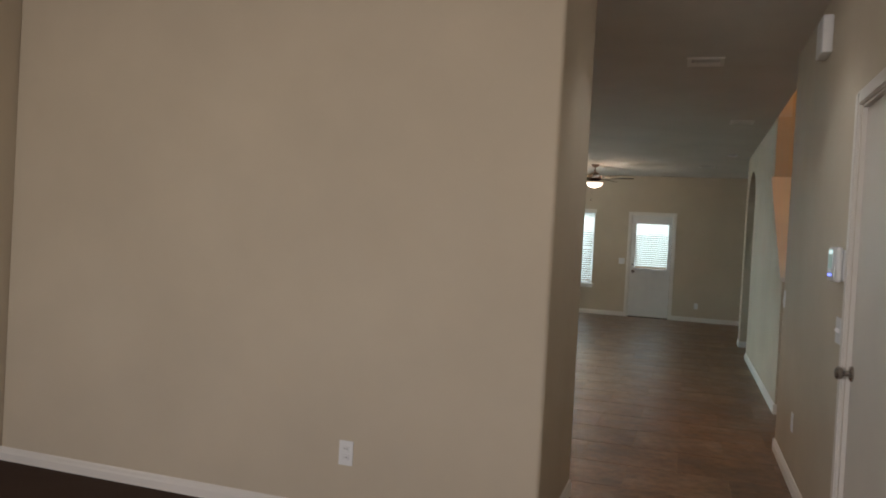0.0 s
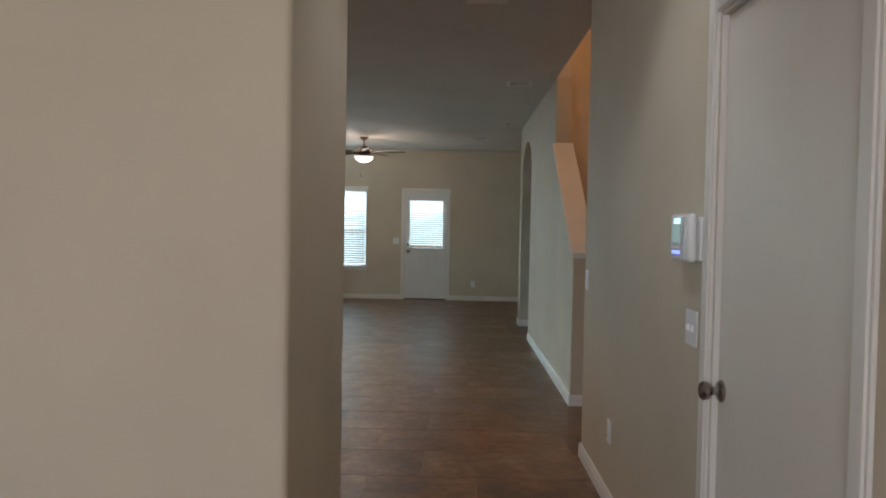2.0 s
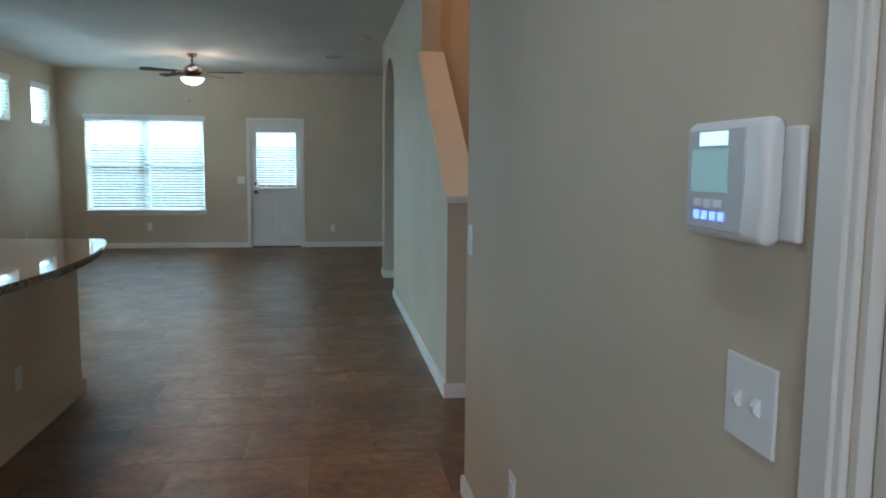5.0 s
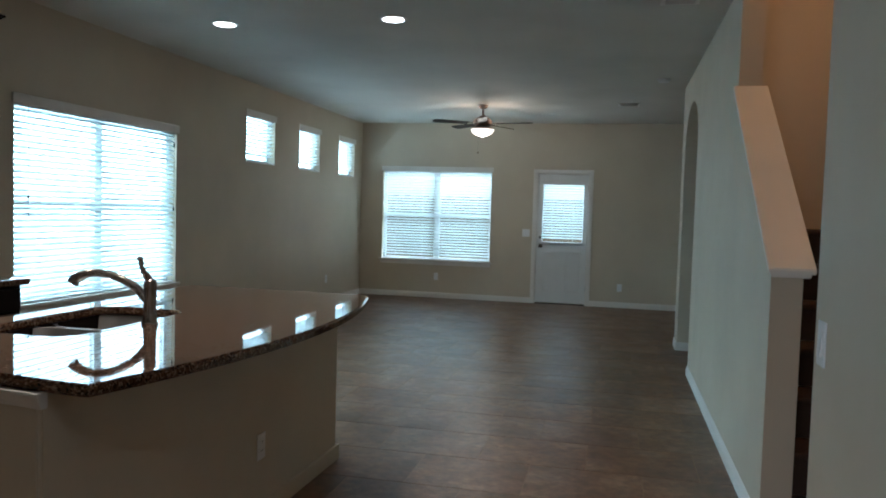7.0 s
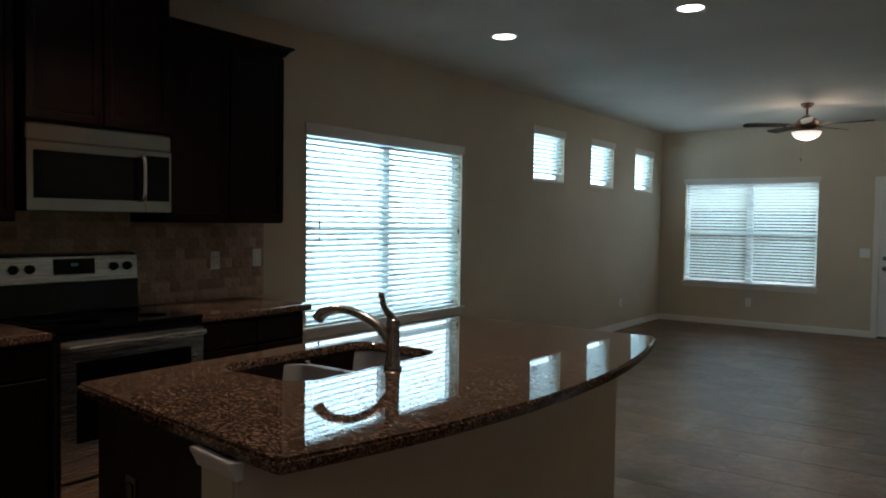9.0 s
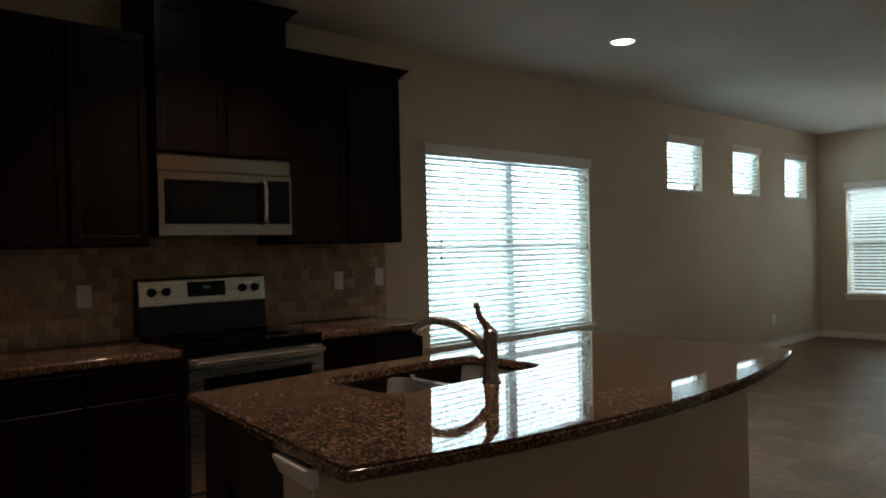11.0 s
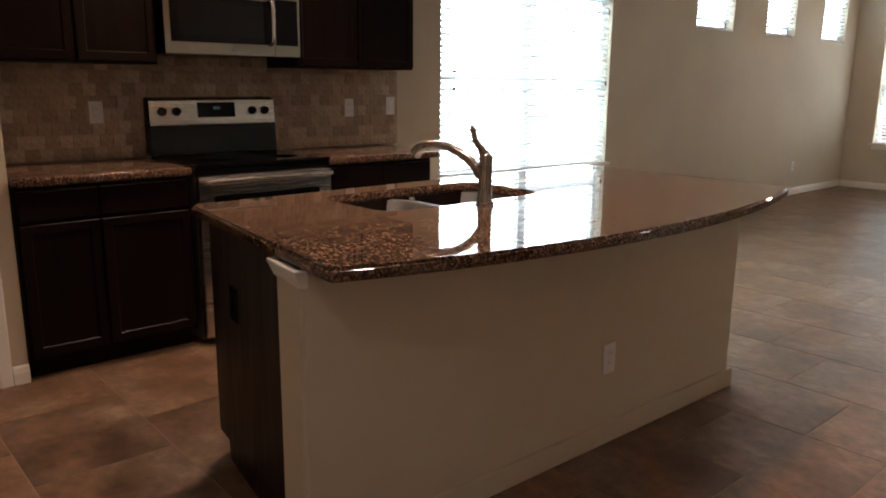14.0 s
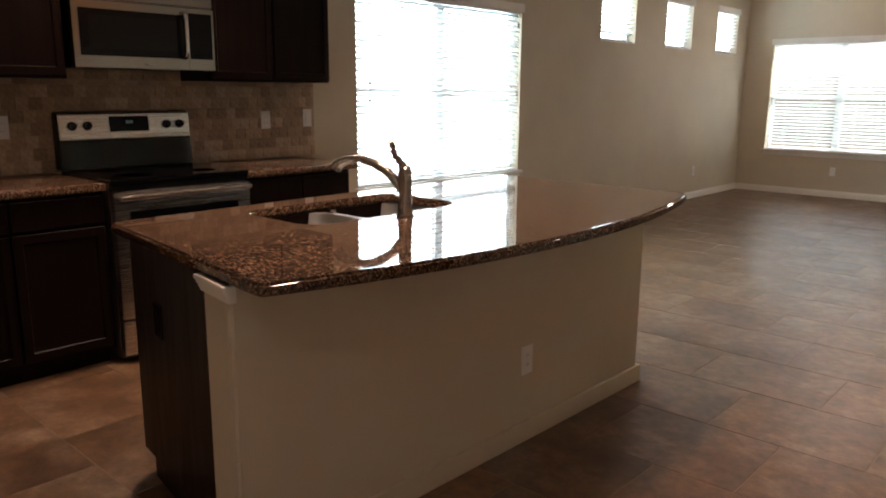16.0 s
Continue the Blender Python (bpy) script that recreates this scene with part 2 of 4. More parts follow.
def tube(bm, pts, radii, seg=14):
    """A smooth tube through points."""
    pts = [Vector(p) for p in pts]
    rings = []
    up = Vector((0, 1, 0.01))
    for i, p in enumerate(pts):
        d = (pts[min(i + 1, len(pts) - 1)] - pts[max(i - 1, 0)]).normalized()
        s = d.cross(up).normalized()
        u = s.cross(d).normalized()
        rings.append([bm.verts.new(p + radii[i] * (math.cos(2 * math.pi * k / seg) * s + math.sin(2 * math.pi * k / seg) * u)) for k in range(seg)])
    for a, b in zip(rings, rings[1:]):
        for k in range(seg):
            bm.faces.new((a[k], a[(k + 1) % seg], b[(k + 1) % seg], b[k]))
    bm.faces.new(rings[0])
    bm.faces.new(list(reversed(rings[-1])))
    return bm


def spline(points, n=24):
    """Catmull-Rom through a few points."""
    p = [Vector(q) for q in points]
    p = [2 * p[0] - p[1]] + p + [2 * p[-1] - p[-2]]
    res = []
    segs = len(p) - 3
    for i in range(n + 1):
        s = min(i / n * segs, segs - 1e-6)
        k = int(s)
        t = s - k
        a, b, c, d = p[k:k + 4]
        res.append(0.5 * (2 * b + (c - a) * t + (2 * a - 5 * b + 4 * c - d) * t * t + (3 * b - a - 3 * c + d) * t ** 3))
    return res


def prism(bm, outline, lo, hi, axis):
    """Extrudes a closed outline (two coordinates) along an axis from lo to hi."""
    def at(p, v):
        c = list(p)
        c.insert(axis, v)
        return c
    vs = [bm.verts.new(at(p, lo)) for p in outline]
    f = bm.faces.new(vs)
    ext = bmesh.ops.extrude_face_region(bm, geom=[f])
    d = [0, 0, 0]
    d[axis] = hi - lo
    bmesh.ops.translate(bm, vec=d, verts=[v for v in ext["geom"] if isinstance(v, bmesh.types.BMVert)])
    bmesh.ops.triangulate(bm, faces=[g for g in bm.faces if len(g.verts) > 4])
    return bm


def part(name, bm, mat, parent=None, label="", smooth=False):
    bmesh.ops.recalc_face_normals(bm, faces=bm.faces)
    me = bpy.data.meshes.new(name)
    bm.to_mesh(me)
    bm.free()
    me.materials.append(mat)
    if smooth:
        for p in me.polygons:
            p.use_smooth = True
        me.set_sharp_from_angle(angle=radians(35))
    ob = new(name, me)
    if parent is not None:
        ob.parent = parent
        ob.matrix_parent_inverse = parent.matrix_basis.inverted()
    if label:
        tagged(ob, label)
    return ob


def thing(name, place, label, category, group=""):
    ob = new(name)
    ob.location = place
    ob.empty_display_size = 0.05
    bpy.context.view_layer.update()
    return tagged(ob, label, category, group)


def structure(name, bm, mat, label="", category=""):
    return tagged(part(name, bm, mat), label, category, kind="structure")


def wall_with_holes(x0, x1, y0, y1, z0, z1, holes, along):
    """A wall of boxes round its openings; along: 0 for x, 1 for y; holes: (a0, a1, z0, z1)."""
    bm = bmesh.new()
    a0, a1 = (x0, x1) if along == 0 else (y0, y1)

    def put(p, q, s, t):
        if q - p > 1e-4 and t - s > 1e-4:
            if along == 0:
                box(bm, p, q, y0, y1, s, t)
            else:
                box(bm, x0, x1, p, q, s, t)
    last = a0
    for h0, h1, g0, g1 in sorted(holes):
        put(last, h0, z0, z1)
        put(h0, h1, z0, g0)
        put(h0, h1, g1, z1)
        last = h1
    put(last, a1, z0, z1)
    bmesh.ops.remove_doubles(bm, verts=bm.verts, dist=1e-5)
    return bm

# ---- structure ----
WX, NY = -3.2, 15.675        # faces of the west and north walls
CX, SX = 1.43, 1.56          # faces of the corridor's and the stairs' wall
KW = (8.38, 10.36, 0.64, 2.09)
HIGH = [(11.73, 12.45, 1.885, 2.44), (13.18, 13.88, 1.885, 2.44), (14.62, 15.31, 1.885, 2.44)]
NW = (-2.83, -1.04, 0.60, 2.06)
ND = (-0.325, 0.467, 0.0, 2.02)
CD = (3.06, 3.885, 0.0, 2.035)
PD = (4.62, 5.32, 0.0, 2.035)

structure("wall_west", wall_with_holes(WX - 0.15, WX, 4.4, NY + 0.15, 0, 3.0, [KW] + HIGH, 1), M_WALL, "tan painted drywall with four windows", "wall")
structure("wall_north", wall_with_holes(WX, 3.2, NY, NY + 0.15, 0, 3.0, [NW, ND], 0), M_WALL, "tan painted drywall with window and back door", "wall")
structure("wall_east", boxed(3.05, 3.2, 10.75, NY, 0, 3.0), M_WALL, "tan painted drywall wall", "wall")
structure("wall_corridor", wall_with_holes(CX, CX + 0.12, -1.65, 6.14, 0, CEIL, [CD], 1), M_WALL, "tan painted corridor wall with a closet door", "wall")
structure("wall_stair_foot", boxed(CX + 0.12, 2.75, 6.02, 6.14, 0, 5.4), M_WALL, "tan painted wall beside the stairs", "wall")
structure("wall_stair_east", boxed(2.75, 2.87, 6.02, 9.92, 0, 5.4), M_WALL, "tan painted stairwell wall", "wall")
structure("wall_stair_end", boxed(SX + 0.13, 2.75, 9.80, 9.92, 0, 5.4), M_WALL, "tan painted wall at the head of the stairs", "wall")
structure("wall_hall_south", boxed(SX + 0.13, 3.05, 10.75, 10.87, 0, 3.0), M_WALL, "tan painted hall wall", "wall")
structure("wall_closet", wall_with_holes(CX + 0.75, CX + 0.87, 2.4, 4.5, 0, CEIL, [], 1), M_WALL, "closet back wall", "wall")

# the divider between the front room and the kitchen, with bullnose corners
structure("wall_divider", box(bmesh.new(), -2.80, 0.217, 3.54, 4.51, -0.02, CEIL + 0.03, bevel=0.02, seg=4), M_WALL, "tan painted drywall wall with rounded corners", "wall")
structure("wall_pantry", wall_with_holes(-2.74, -2.62, 4.51, 5.45, 0, CEIL, [PD], 1), M_WALL, "tan painted pantry wall beside the cabinets", "wall")
structure("wall_pantry_side", boxed(WX, -2.74, 5.35, 5.45, 0, CEIL), M_WALL, "tan painted wall at the end of the cabinets", "wall")
structure("wall_front_west", boxed(-2.92, -2.80, -1.65, 4.4, 0, CEIL), M_WALL, "tan painted front room wall", "wall")
structure("wall_front", wall_with_holes(-2.80, CX, -1.65, -1.5, 0, CEIL, [(-1.9, 0.1, 1.0, 2.55)], 0), M_WALL, "tan painted front wall with a window opening", "wall")

# stair wall: raked half wall, full wall and an arched opening
arch = [(10.92 + 0.64 - 0.64 * math.cos(a), 2.08 + 0.43 * math.sin(a)) for a in [math.pi * i / 24 for i in range(25)]]
outline = [(7.45, 0.0), (10.92, 0.0)] + arch + [(12.20, 0.0), (12.50, 0.0), (12.50, CEIL), (8.67, CEIL), (8.67, 2.145), (7.45, 1.230)]
structure("wall_stair", prism(bmesh.new(), outline, SX, SX + 0.13, 0), M_WALL, "tan painted stair wall with raked top and arched opening", "wall")
structure("wall_stair_upper", boxed(SX - 0.12, SX, 6.02, 9.92, 3.0, 5.4), M_WALL, "tan painted upper stairwell wall", "wall")

# ceiling with the stairwell opening
bm = bmesh.new()
box(bm, -3.4, SX, -1.7, NY + 0.2, CEIL, 3.0)
box(bm, SX, 3.2, -1.7, 6.09, CEIL, 3.0)
box(bm, SX, 3.2, 9.85, NY + 0.2, CEIL, 3.0)
box(bm, SX, SX + 0.13, 8.67, 9.85, CEIL, 3.0)
structure("ceiling", bm, M_CEIL, "off-white textured drywall ceiling", "ceiling")
structure("ceiling_stairwell", boxed(1.3, 2.95, 6.0, 11.0, 5.4, 5.5), M_CEIL, "off-white stairwell ceiling", "ceiling")

floor = structure("floor", boxed(-3.4, 3.2, -1.7, NY + 0.2, -0.12, -0.0014), M_GROUT, "brown stone-look tile floor with thin dark joints", "floor")
structure("floor_front_room", boxed(-2.80, 0.30, -1.5, 3.54, -0.001, 0.012), M_CARPET, "dark brown carpet in the front room", "floor")


# ---- trim ----
def baseboard(x0, y0, x1, y1, nx, ny, h=0.085):
    """A moulded baseboard along a wall, standing off it along (nx, ny)."""
    prof = [(0, 0), (0.014, 0), (0.014, h * 0.62), (0.010, h * 0.74), (0.008, h * 0.9), (0.003, h), (0, h)]
    bm = bmesh.new()
    ends = []
    for x, y in ((x0, y0), (x1, y1)):
        ends.append([bm.verts.new((x + nx * d, y + ny * d, z)) for d, z in prof])
    k = len(prof)
    for i in range(k):
        bm.faces.new((ends[0][i], ends[0][(i + 1) % k], ends[1][(i + 1) % k], ends[1][i]))
    bm.faces.new(ends[0])
    bm.faces.new(list(reversed(ends[1])))
    return structure("baseboard", bm, M_TRIM, "white painted moulded baseboard", "baseboard")


baseboard(WX, 7.80, WX, NY, 1, 0)
baseboard(WX + 0.014, NY, ND[0] - 0.062, NY, 0, -1)
baseboard(ND[1] + 0.062, NY, 3.05, NY, 0, -1)
baseboard(3.05, 10.87, 3.05, NY - 0.014, -1, 0)
baseboard(CX, CD[1] + 0.07, CX, 6.14, -1, 0)
baseboard(CX, -1.5, CX, CD[0] - 0.07, -1, 0)
baseboard(CX - 0.014, 6.14, CX + 0.3, 6.14, 0, 1)
baseboard(SX, 7.45, SX, 10.92, -1, 0)
baseboard(SX - 0.014, 7.45, SX + 0.144, 7.45, 0, -1)
baseboard(SX, 12.20, SX, 12.50, -1, 0)
baseboard(SX - 0.014, 12.20, SX + 0.13, 12.20, 0, -1)
baseboard(SX - 0.014, 12.50, SX + 0.13, 12.50, 0, 1)
baseboard(-2.80, 3.54, 0.202, 3.54, 0, -1)
baseboard(0.217, 3.56, 0.217, 4.49, 1, 0)
baseboard(-2.6, 4.51, 0.202, 4.51, 0, 1)
baseboard(-2.62, 5.385, -2.62, 5.45, 1, 0)
baseboard(-2.80, -1.5, -2.80, 3.526, 1, 0)

# sloped cap on the half wall, with a cove beneath
ang = math.atan2(2.145 - 1.185, 8.67 - 7.39)
cap = tagged(new("stair_wall_cap"), "cream painted wooden cap on the raked stair wall", "trim", kind="structure")
for nm, x0, x1, lo, hi, over in (("board", SX - 0.03, SX + 0.16, 0.012, 0.036, 0.035), ("moulding", SX - 0.016, SX + 0.146, -0.020, 0.012, 0.016)):
    b = bmesh.new()
    y0, y1 = 7.39 - over, 8.668
    z0, z1 = 1.185 - over * math.tan(ang), 2.145
    prism(b, [(y0, z0 + lo), (y1, z1 + lo), (y1, z1 + hi), (y0, z0 + hi)], x0, x1, 0)
    bmesh.ops.bevel(b, geom=[e for e in b.edges], offset=0.004, segments=2, affect="EDGES")
    part(nm, b, M_TRIM, cap)


def casing(name, along, face, a0, a1, top, out, parent, w=0.062, th=0.017):
    """Door casing: two legs and a head with a stepped profile, on the wall face, standing out along out."""
    for nm, p0, p1, z0, z1 in (("casing_leg", a0 - w, a0, 0, top + w), ("casing_leg", a1, a1 + w, 0, top + w), ("casing_head", a0, a1, top, top + w)):
        b = bmesh.new()
        for inset, d in ((0.0, th * 0.65), (0.012, th)):
            q0, q1, s1 = p0 + inset, p1 - inset * 0.35, z1 - inset
            if nm == "casing_head":
                q0, q1 = p0, p1
            lo, hi = sorted((face, face + out * d))
            if along == 0:
                box(b, q0, q1, lo, hi, z0 + (inset * 0.35 if nm == "casing_head" else 0), s1, bevel=0.002, seg=1)
            else:
                box(b, lo, hi, q0, q1, z0 + (inset * 0.35 if nm == "casing_head" else 0), s1, bevel=0.002, seg=1)
        part(nm, b, M_TRIM, parent)


def knob(parent, m, label="satin nickel round door knob"):
    """A round knob with its rose, turned along z of m."""
    b = bmesh.new()
    lathe(b, [(0.033, 0), (0.033, 0.006), (0.028, 0.011), (0.013, 0.014), (0.011, 0.030), (0.020, 0.036), (0.027, 0.046), (0.028, 0.056), (0.022, 0.064), (0.010, 0.067)], m, 28)
    return part("door_knob", b, M_NICKEL, parent, label, smooth=True)


def hinge(parent, x, y, z):
    b = bmesh.new()
    rod(b, (x, y, z - 0.045), (x, y, z + 0.045), 0.006, seg=10)
    rod(b, (x, y, z + 0.045), (x, y, z + 0.052), 0.004, seg=10)
    return part("hinge", b, M_NICKEL, parent)


# closet door in the corridor (flush slab)
door = tagged(new("door_1"), "closed white flush closet door with nickel knob in a white casing", "door", kind="structure")
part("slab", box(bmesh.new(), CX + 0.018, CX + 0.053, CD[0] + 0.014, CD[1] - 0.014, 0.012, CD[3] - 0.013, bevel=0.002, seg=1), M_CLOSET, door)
b = bmesh.new()
for q0, q1, z0, z1 in ((CD[0] - 0.001, CD[0] + 0.011, 0, CD[3]), (CD[1] - 0.011, CD[1] + 0.001, 0, CD[3]), (CD[0] + 0.011, CD[1] - 0.011, CD[3] - 0.010, CD[3] + 0.001)):
    box(b, CX + 0.001, CX + 0.119, q0, q1, z0, z1)
part("jamb", b, M_TRIM, door)
casing("casing", 1, CX, CD[0], CD[1], CD[3], -1, door, w=0.066)
knob(door, Matrix.Translation((CX + 0.018, CD[1] - 0.045, 0.905)) @ Matrix.Rotation(radians(-90), 4, "Y"))
for z in (0.28, 1.02, 1.78):
    hinge(door, CX + 0.008, CD[0] + 0.014, z)

# pantry door, at the edge of view
door = tagged(new("door_2"), "closed white pantry door in a white casing", "door", kind="structure")
part("slab", box(bmesh.new(), -2.70, -2.665, PD[0] + 0.01, PD[1] - 0.01, 0.012, PD[3] - 0.01, bevel=0.002, seg=1), M_DOOR, door)
casing("casing", 1, -2.62, PD[0], PD[1], PD[3], 1, door)

# back door: half-lite with a blind, two raised panels below
door = tagged(new("door_3"), "closed white half-glass back door with a mini blind", "door", kind="structure")
dy = NY + 0.03
GL = (-0.235, 0.395, 0.955, 1.885)
part("slab", wall_with_holes(ND[0] + 0.014, ND[1] - 0.014, dy, dy + 0.044, 0.02, ND[3] - 0.012, [GL], 0), M_DOOR, door)
b = bmesh.new()
for q0, q1, z0, z1 in ((GL[0] - 0.03, GL[0] + 0.012, GL[2] - 0.03, GL[3] + 0.03), (GL[1] - 0.012, GL[1] + 0.03, GL[2] - 0.03, GL[3] + 0.03), (GL[0] + 0.012, GL[1] - 0.012, GL[3] - 0.012, GL[3] + 0.03), (GL[0] + 0.012, GL[1] - 0.012, GL[2] - 0.03, GL[2] + 0.012)):
    box(b, q0, q1, dy - 0.012, dy, z0, z1, bevel=0.003, seg=1)
part("glass_frame", b, M_DOOR, door)
pane = part("pane", boxed(GL[0], GL[1], dy + 0.02, dy + 0.026, GL[2], GL[3]), M_GLASS, door)
pane.visible_shadow = False
for x0, x1 in ((-0.215, 0.035), (0.115, 0.365)):
    b = boxed(x0, x1, dy - 0.004, dy + 0.001, 0.17, 0.83)
    f = [g for g in b.faces if g.normal.y < -0.5]
    bmesh.ops.inset_region(b, faces=f, thickness=0.03, depth=-0.007)
    f = [g for g in b.faces if g.normal.y < -0.9 and g.calc_area() > 0.05]
    bmesh.ops.inset_region(b, faces=f, thickness=0.025, depth=0.006)
    part("raised_panel", b, M_DOOR, door)
b = bmesh.new()
for q0, q1, z0, z1 in ((ND[0] - 0.001, ND[0] + 0.011, 0, ND[3]), (ND[1] - 0.011, ND[1] + 0.001, 0, ND[3]), (ND[0] + 0.011, ND[1] - 0.011, ND[3] - 0.010, ND[3] + 0.001)):
    box(b, q0, q1, NY + 0.001, NY + 0.149, z0, z1)
part("jamb", b, M_TRIM, door)
part("threshold", boxed(ND[0] + 0.011, ND[1] - 0.011, NY - 0.01, NY + 0.148, -0.004, 0.014), M_BLACK, door, "dark metal threshold")
casing("casing", 0, NY, ND[0], ND[1], ND[3], -1, door)
knob(door, Matrix.Translation((ND[0] + 0.075, dy, 0.90)) @ Matrix.Rotation(radians(90), 4, "X"))
b = bmesh.new()
lathe(b, [(0.030, 0), (0.030, 0.008), (0.024, 0.016), (0.010, 0.017), (0.010, 0.030)], Matrix.Translation((ND[0] + 0.075, dy, 1.03)) @ Matrix.Rotation(radians(90), 4, "X"), 24)
part("deadbolt", b, M_NICKEL, door, "satin nickel deadbolt", smooth=True)
for z in (0.25, 1.02, 1.80):
    hinge(door, ND[1] - 0.010, NY + 0.02, z)


# ---- windows and blinds ----
def to_wall(side):
    """Window space: u along the wall, d out of the room, z up."""
    if side == "west":
        return lambda u, d, z: (WX - d, u, z)
    return lambda u, d, z: (u, NY + d, z)


def wbox(bm, f, u0, u1, d0, d1, z0, z1, bevel=0.0):
    a, b = f(u0, d0, z0), f(u1, d1, z1)
    lo = [min(p, q) for p, q in zip(a, b)]
    hi = [max(p, q) for p, q in zip(a, b)]
    return box(bm, lo[0], hi[0], lo[1], hi[1], lo[2], hi[2], bevel=bevel, seg=1)


def window(name, side, hole, twin, label):
    f = to_wall(side)
    u0, u1, z0, z1 = hole
    w = tagged(new(name), label, "window", kind="structure")
    d0, d1 = 0.085, 0.135
    halves = [(u0, (u0 + u1) / 2), ((u0 + u1) / 2, u1)] if twin else [(u0, u1)]
    t = 0.045
    for a, c in halves:
        b = bmesh.new()
        for p, q, r, s in ((a, a + t, z0, z1), (c - t, c, z0, z1), (a + t, c - t, z0, z0 + t), (a + t, c - t, z1 - t, z1)):
            wbox(b, f, p, q, d0, d1, r, s)
        part("window_frame", b, M_VINYL, w)
        zs = [(z0 + t, (z0 + z1) / 2 - 0.02), ((z0 + z1) / 2 + 0.02, z1 - t)] if twin else [(z0 + t, z1 - t)]
        if twin:
            part("meeting_rail", wbox(bmesh.new(), f, a + t, c - t, d0 + 0.006, d1 - 0.006, (z0 + z1) / 2 - 0.02, (z0 + z1) / 2 + 0.02), M_VINYL, w)
        for r, s in zs:
            g = part("pane", wbox(bmesh.new(), f, a + t, c - t, 0.105, 0.109, r, s), M_GLASS, w)
            g.visible_shadow = False
    if twin:
        part("window_sill", wbox(bmesh.new(), f, u0 - 0.035, u1 + 0.035, -0.035, -0.0005, z0 - 0.022, z0 + 0.003, bevel=0.004), M_TRIM, w)
        part("stool", wbox(bmesh.new(), f, u0 + 0.001, u1 - 0.001, 0.0, d0, z0 - 0.012, z0 + 0.003), M_TRIM, w)
        part("apron", wbox(bmesh.new(), f, u0 - 0.01, u1 + 0.01, -0.014, -0.0005, z0 - 0.075, z0 - 0.022, bevel=0.003), M_TRIM, w)
    return w


def blind(name, side, hole, depth, tilt, label, pitch=0.0435, slat=0.050, valance=0.075, cords=2, thick=0.0028, group="window blinds"):
    """A horizontal blind: headrail with valance, slats one by one, bottom rail, ladder cords."""
    f = to_wall(side)
    u0, u1, z0, z1 = hole
    mid = (u0 + u1) / 2
    place = f(mid, depth, z1)
    root = thing(name, place, label, "blind", group)
    part("headrail", wbox(bmesh.new(), f, u0 + 0.008, u1 - 0.008, depth - 0.025, depth + 0.025, z1 - 0.045, z1 - 0.002), M_WHITE, root)
    if valance:
        part("valance", wbox(bmesh.new(), f, u0 - 0.022, u1 + 0.022, -0.016, -0.004, z1 - 0.035, z1 + valance - 0.035, bevel=0.003), M_TRIM, root, "white painted valance board")
    n = int((z1 - z0 - 0.085) / pitch)
    bm = bmesh.new()
    c, s = math.cos(tilt), math.sin(tilt)
    half = (u1 - u0) / 2 - 0.012
    prof = [(-0.5, 0.0), (-0.25, 0.0022), (0.0, 0.003), (0.25, 0.0022), (0.5, 0.0)]
    rings = []
    for u in (-half, half):
        top, low = [], []
        for k, h in prof:
            dd, zz = k * slat, h
            top.append(bm.verts.new(f(u, dd * c - zz * s, dd * s + zz * c)) )
            low.append(bm.verts.new(f(u, dd * c - (zz - thick) * s, dd * s + (zz - thick) * c)))
        rings.append(top + list(reversed(low)))
    k = len(rings[0])
    for i in range(k):
        bm.faces.new((rings[0][i], rings[0][(i + 1) % k], rings[1][(i + 1) % k], rings[1][i]))
    bm.faces.new(rings[0])
    bm.faces.new(list(reversed(rings[1])))
    zero = Vector(f(0, 0, 0))
    bmesh.ops.translate(bm, vec=-zero, verts=bm.verts)
    first = part("slat", bm, M_SLAT, None)
    mesh = first.data
    for i in range(n):
        ob = first if i == 0 else new("slat", mesh)
        sag = 0.003 * math.sin(i * 2.3 + u0)
        ob.matrix_basis = Matrix.Translation(f(mid, depth, z1 - 0.065 - i * pitch)) @ Matrix.Rotation(sag * 0.5, 4, "X" if side == "west" else "Y")
        ob.parent = root
        ob.matrix_parent_inverse = root.matrix_basis.inverted()
    part("bottom_rail", wbox(bmesh.new(), f, u0 + 0.012, u1 - 0.012, depth - 0.025, depth + 0.025, z0 + 0.006, z0 + 0.022, bevel=0.003), M_WHITE, root)
    for j in range(cords):
        u = u0 + (u1 - u0) * (j + 0.5) / cords
        b = bmesh.new()
        for d in (depth - 0.024, depth + 0.024):
            rod(b, f(u, d, z0 + 0.015), f(u, d, z1 - 0.04), 0.0012, seg=6)
        part("ladder_cord", b, M_WHITE, root)
    return root


window("window_1", "west", KW, True, "white vinyl twin window with wooden sill in the kitchen")
for i, h in enumerate(HIGH):
    window("window_%d" % (i + 2), "west", h, False, "small square high white vinyl window")
window("window_5", "north", NW, True, "white vinyl twin window with wooden sill in the living room")
kb = blind("window_blind", "west", KW, 0.035, radians(35), "white wide-slat blind half closed over the kitchen window", cords=4)
nb = blind("window_blind", "north", NW, 0.035, radians(-30), "white wide-slat blind half closed over the living room window", cords=4)
for h in HIGH:
    blind("window_blind", "west", h, 0.035, radians(-22), "small white blind over a high square window", cords=2)
blind("door_blind", "north", (GL[0] - 0.01, GL[1] + 0.01, GL[2] - 0.01, GL[3] + 0.012), -0.001, radians(-30), "white mini blind on the back door's glass", pitch=0.040, slat=0.044, valance=0, cords=2)
